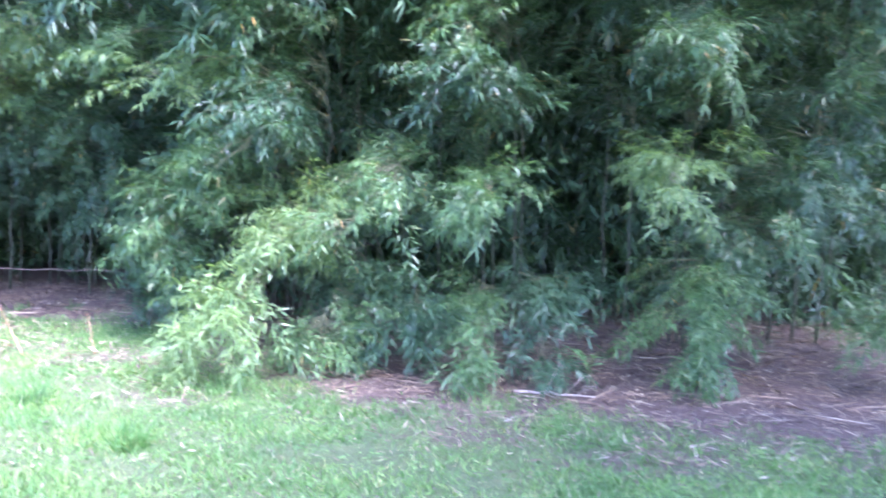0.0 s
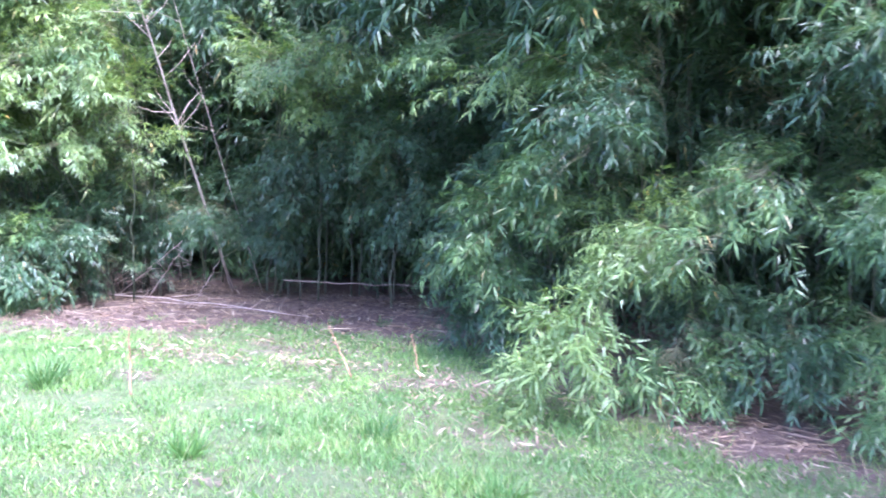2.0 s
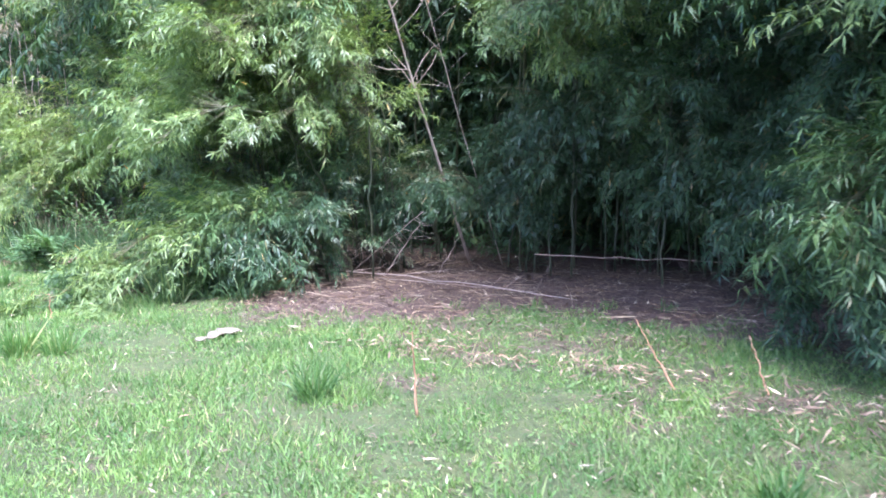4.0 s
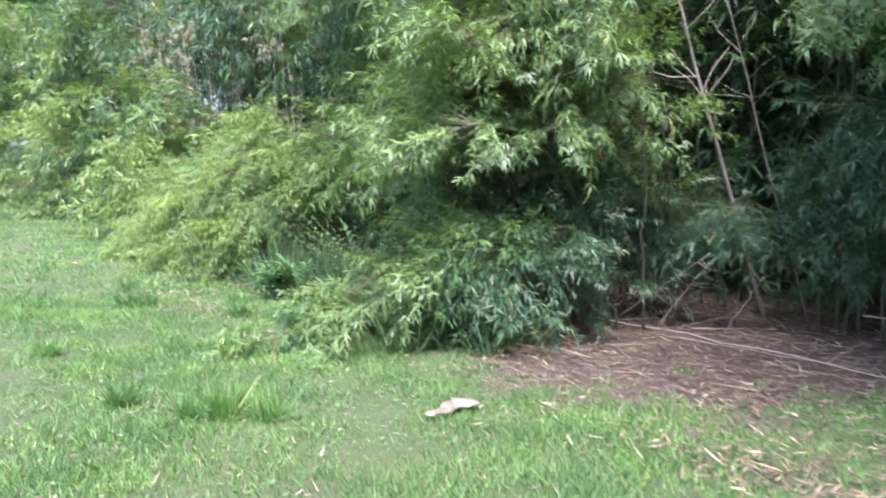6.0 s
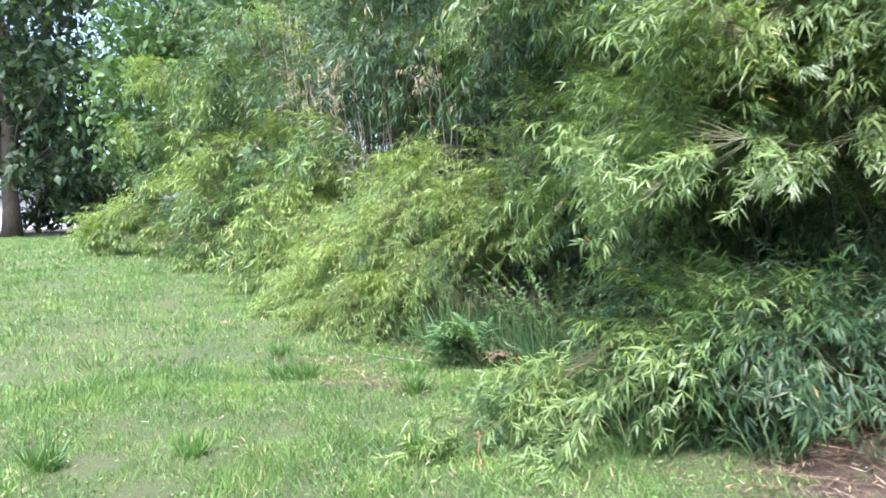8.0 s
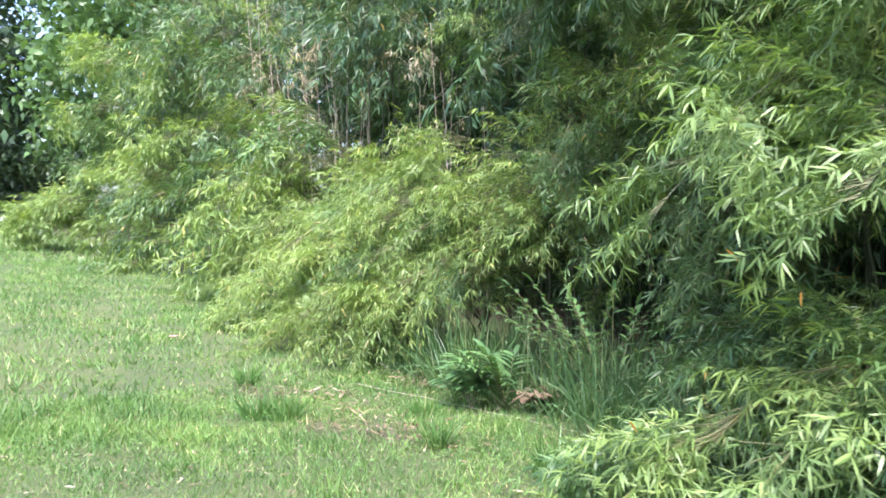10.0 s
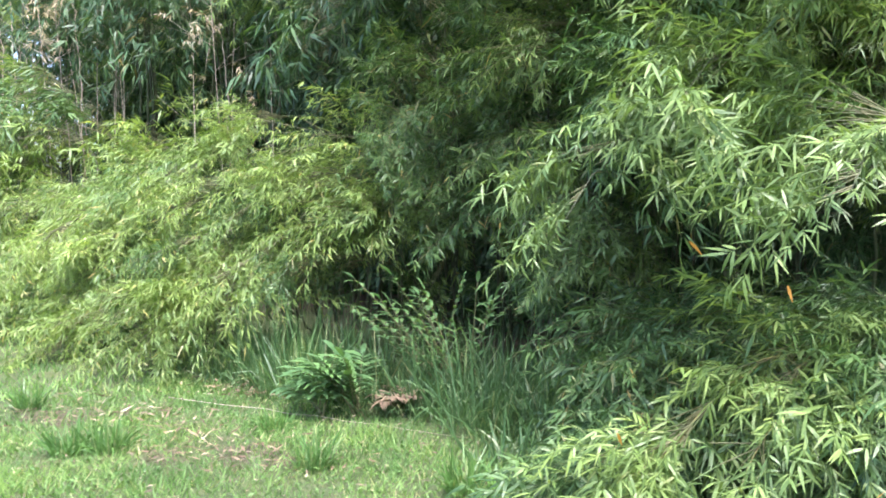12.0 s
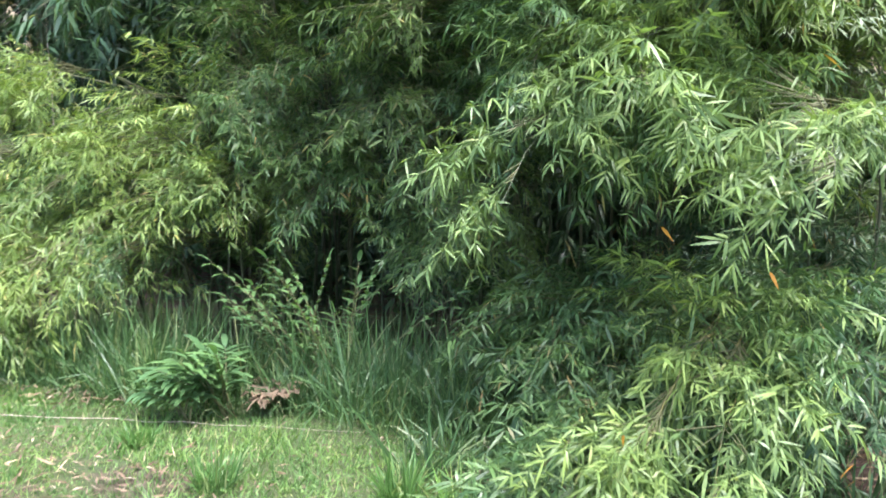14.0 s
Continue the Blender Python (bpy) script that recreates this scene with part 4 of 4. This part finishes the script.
def straws(count, seed):
    """Long thin dry straws and sheaths on the soil strip."""
    r = np.random.default_rng(seed)
    x, y = r.uniform(-9, 4, count), r.uniform(4.5, 10.5, count)
    keep = r.uniform(0.6, 1.0, count) < litter(x, y)
    x, y = x[keep], y[keep]
    n = len(x)
    a = r.normal(0.1, 0.6, n) + np.where(r.uniform(0, 1, n) < 0.5, 0, math.pi)
    P = np.stack([x, y, r.uniform(0.025, 0.06, n)], -1)
    D = unit(np.stack([np.cos(a), np.sin(a), r.normal(0.02, 0.06, n)], -1))
    S = unit(np.cross(D, np.array([0, 0, 1.0])) + r.normal(0, 0.3, (n, 3)))
    return blades(P, D, S, r.uniform(0.12, 0.5, n), r.uniform(0.006, 0.013, n), r.uniform(-0.05, 0.08, n), 4)


tagged(part("dry_straw", raw_mesh("dry_straw", *straws(4600, 53)), LITTER), "long pale dry straws and culm sheaths on the soil", "straw", "", "stuff")


def leaf_patches(spots, seed):
    """Loose drifts of dry leaves on thin places of the lawn."""
    r = np.random.default_rng(seed)
    P = np.concatenate([np.stack([r.normal(x, 0.75 * w, n), r.normal(y, 0.3 * w, n), r.uniform(0.03, 0.075, n)], -1) for x, y, w, n in spots])
    n = len(P)
    P[:, 2] += ground_z(P[:, 0], P[:, 1])
    a = r.uniform(0, 6.283, n)
    D = unit(np.stack([np.cos(a), np.sin(a), r.normal(0, 0.25, n)], -1))
    S = unit(np.cross(D, np.array([0, 0, 1.0])) + r.normal(0, 0.35, (n, 3)))
    return blades(P, D, S, r.uniform(0.04, 0.13, n), r.uniform(0.008, 0.018, n), r.uniform(-0.2, 0.2, n), 1)


tagged(part("scattered_leaves", raw_mesh("scattered_leaves", *leaf_patches([(-5.0, 6.45, 0.6, 260), (-3.75, 6.5, 0.45, 130), (-5.3, 7.5, 1.0, 260), (-12.1, 7.75, 0.35, 90), (-11.1, 6.7, 0.6, 110), (-9.2, 7.15, 0.3, 80), (-12.1, 6.9, 0.5, 120), (-2.1, 6.1, 0.6, 160)], 57)), LITTER), "tan dry leaves scattered over thin lawn", "leaf litter", "", "stuff")
# Single dead leaves that catch the eye.
for x, y, z, a in [(-7.75, 6.78, 0.42, 200), (-7.72, 6.8, 0.36, 150), (-8.75, 6.0, 0.22, 250), (-8.6, 6.3, 0.6, 90), (-8.4, 6.9, 1.5, 200), (-8.5, 6.8, 1.3, 30), (-8.1, 6.7, 1.15, 300)]:
    co, tri = blades(np.array([[x, y, z]]), unit(np.array([[math.cos(radians(a)), math.sin(radians(a)), -0.8]])), unit(np.array([[0.6, -0.2, 0.5]])), np.array([0.075]), np.array([0.015]), np.array([0.2]), 4)
    tagged(part("dead_leaf", raw_mesh("dead_leaf", co, tri), LEAF_ORANGE), "single orange dead leaf caught among bamboo", "leaf", "orange dead leaves")


def fallen_flower(at):
    """A small pink blossom in the grass: five cupped petals."""
    x, y = at
    g = float(ground_z(x, y)) + 0.05
    ob = thing("fallen_flower", (x, y, g), "small faded pink blossom lying in the grass", "flower")
    for k in range(5):
        a = 2 * math.pi * k / 5
        D = unit(np.array([[math.cos(a), math.sin(a), 0.35]]))
        S = unit(np.cross(D, np.array([0, 0, 1.0])))
        part("petal", raw_mesh("petal", *blades(np.array([[x, y, g]]), D, S, np.array([0.06]), np.array([0.045]), np.array([0.2]), 4)), PETAL, ob)


fallen_flower((-15.2, 6.8))


# ---- distance ----
def tree(at, height, trunk, crown, clumps, leaf_mat, label, low=0.3, leaf=0.5, seed=1, per=170):
    """A broad tree: tapered trunk, limbs, and a crown of many leaf clumps with gaps."""
    r = np.random.default_rng(seed)
    x, y = at
    g = float(ground_z(x, y))
    ob = thing("tree", (x, y, g), label, "tree")
    top = np.array([x, y, g + height * 0.75])
    q = np.linspace(0, 1, 10)[:, None]
    path = np.array([x, y, g - 0.1]) * (1 - q) + top * q + r.normal(0, 0.12, (10, 3)) * q
    part("trunk", raw_mesh("trunk", *tube(path, trunk * (1.25 - q[:, 0]) * np.where(q[:, 0] < 0.05, 1.25, 1.0), 12)), BARK, ob, "", True)
    cos = []
    for k in range(clumps):
        u = r.uniform(low, 1.0)
        a = r.uniform(0, 6.283)
        rad = crown * math.sqrt(max(0.05, 1 - ((u - 0.55) / 0.55) ** 2)) * r.uniform(0.35, 1.0)
        c = np.array([x + math.cos(a) * rad, y + math.sin(a) * rad, g + height * u])
        start = path[min(9, int(9 * max(0.25, u - 0.2)))]
        if k % 3 == 0:
            mid = (start + c) / 2 + np.array([0, 0, 0.3])
            part("limb", raw_mesh("limb", *tube(np.array([start, mid, c]), trunk * np.array([0.35, 0.2, 0.06]), 6)), BARK, ob, "", True)
        n = per
        P = c + r.normal(0, 1, (n, 3)) * np.array([1.0, 1.0, 0.55]) * crown * 0.17
        D = unit(r.normal(0, 1, (n, 3)) + np.array([0, 0, -0.4]))
        S = unit(np.cross(D, r.normal(0, 1, (n, 3))))
        cos.append(blades(P, D, S, leaf * r.uniform(0.6, 1.2, n), leaf * 0.55 * r.uniform(0.7, 1.2, n), np.full(n, 0.2), 1))
    tagged(part("crown", raw_mesh("crown", *join(cos)), leaf_mat, ob), kind="stuff")
    return ob


tree((-49.5, 8.2), 17, 0.34, 6.3, 80, LEAF_TREE, "large dark broadleaf tree at the end of the lawn", 0.14, 0.5, 5)
# Out of view to the east; added only to shade the start.
tree((6.4, 0.2), 13, 0.35, 4.5, 66, LEAF_TREE, "unseen large broadleaf tree added to shade the lawn by the grove", 0.38, 0.4, 12)
tree((-58, 13.5), 7.5, 0.3, 4.5, 50, LEAF_TREE, "dark broadleaf tree behind the lawn", 0.12, 0.5, 6)
tree((-60, 3.0), 18, 0.5, 8, 80, LEAF_TREE, "large dark broadleaf tree behind the lawn", 0.25, 0.5, 7)
tree((-37.5, 14.4), 13, 0.32, 4.4, 95, LEAF_TREE_LIGHT, "light green broadleaf tree rising behind the bamboo", 0.2, 0.4, 8)
tree((-36, 17), 14, 0.35, 5, 80, LEAF_TREE_LIGHT, "light green broadleaf tree rising behind the bamboo", 0.2, 0.4, 9)
tree((-47, 11.8), 4.0, 0.12, 2.2, 40, LEAF_TREE, "dark shrub under the trees", 0.08, 0.3, 10)
tree((-52, 4.6), 3.2, 0.10, 2.0, 30, LEAF_TREE, "dark shrub under the trees", 0.08, 0.3, 11)


def house(at):
    x, y = at
    g = float(ground_z(x, y))
    ob = thing("house", (x, y, g), "low white house with a grey roof beyond the trees", "house")
    def box(name, lo, hi, mat, parent, label=""):
        bm = bmesh.new()
        bmesh.ops.create_cube(bm, size=1)
        for v in bm.verts:
            v.co = Vector([l + (h - l) * (c + 0.5) for l, h, c in zip(lo, hi, v.co)])
        bmesh.ops.bevel(bm, geom=bm.edges[:], offset=0.02, segments=1, affect="EDGES")
        me = bpy.data.meshes.new(name)
        bm.to_mesh(me)
        bm.free()
        return part(name, me, mat, parent, label)
    box("wall", (x - 5, y - 9, g - 0.1), (x, y + 9, g + 3.0), HOUSE_WALL, ob)
    co = np.array([[x - 5.5, y - 9.5, g + 3], [x + 0.5, y - 9.5, g + 3], [x + 0.5, y + 9.5, g + 3], [x - 5.5, y + 9.5, g + 3], [x - 2.5, y - 9.5, g + 4.6], [x - 2.5, y + 9.5, g + 4.6]])
    part("roof", raw_mesh("roof", co, [(0, 1, 4), (3, 5, 2), (1, 2, 5), (1, 5, 4), (0, 4, 5), (0, 5, 3), (0, 2, 1), (0, 3, 2)]), HOUSE_ROOF, ob)
    for k in range(4):
        wy = y - 6.5 + 4.2 * k
        w = box("window", (x + 0.0, wy - 0.55, g + 1.0), (x + 0.06, wy + 0.55, g + 2.2), HOUSE_WALL, ob)
        box("pane", (x + 0.04, wy - 0.45, g + 1.1), (x + 0.075, wy + 0.45, g + 2.1), HOUSE_ROOF, w, "dark window pane")
    return ob


house((-95, 13))
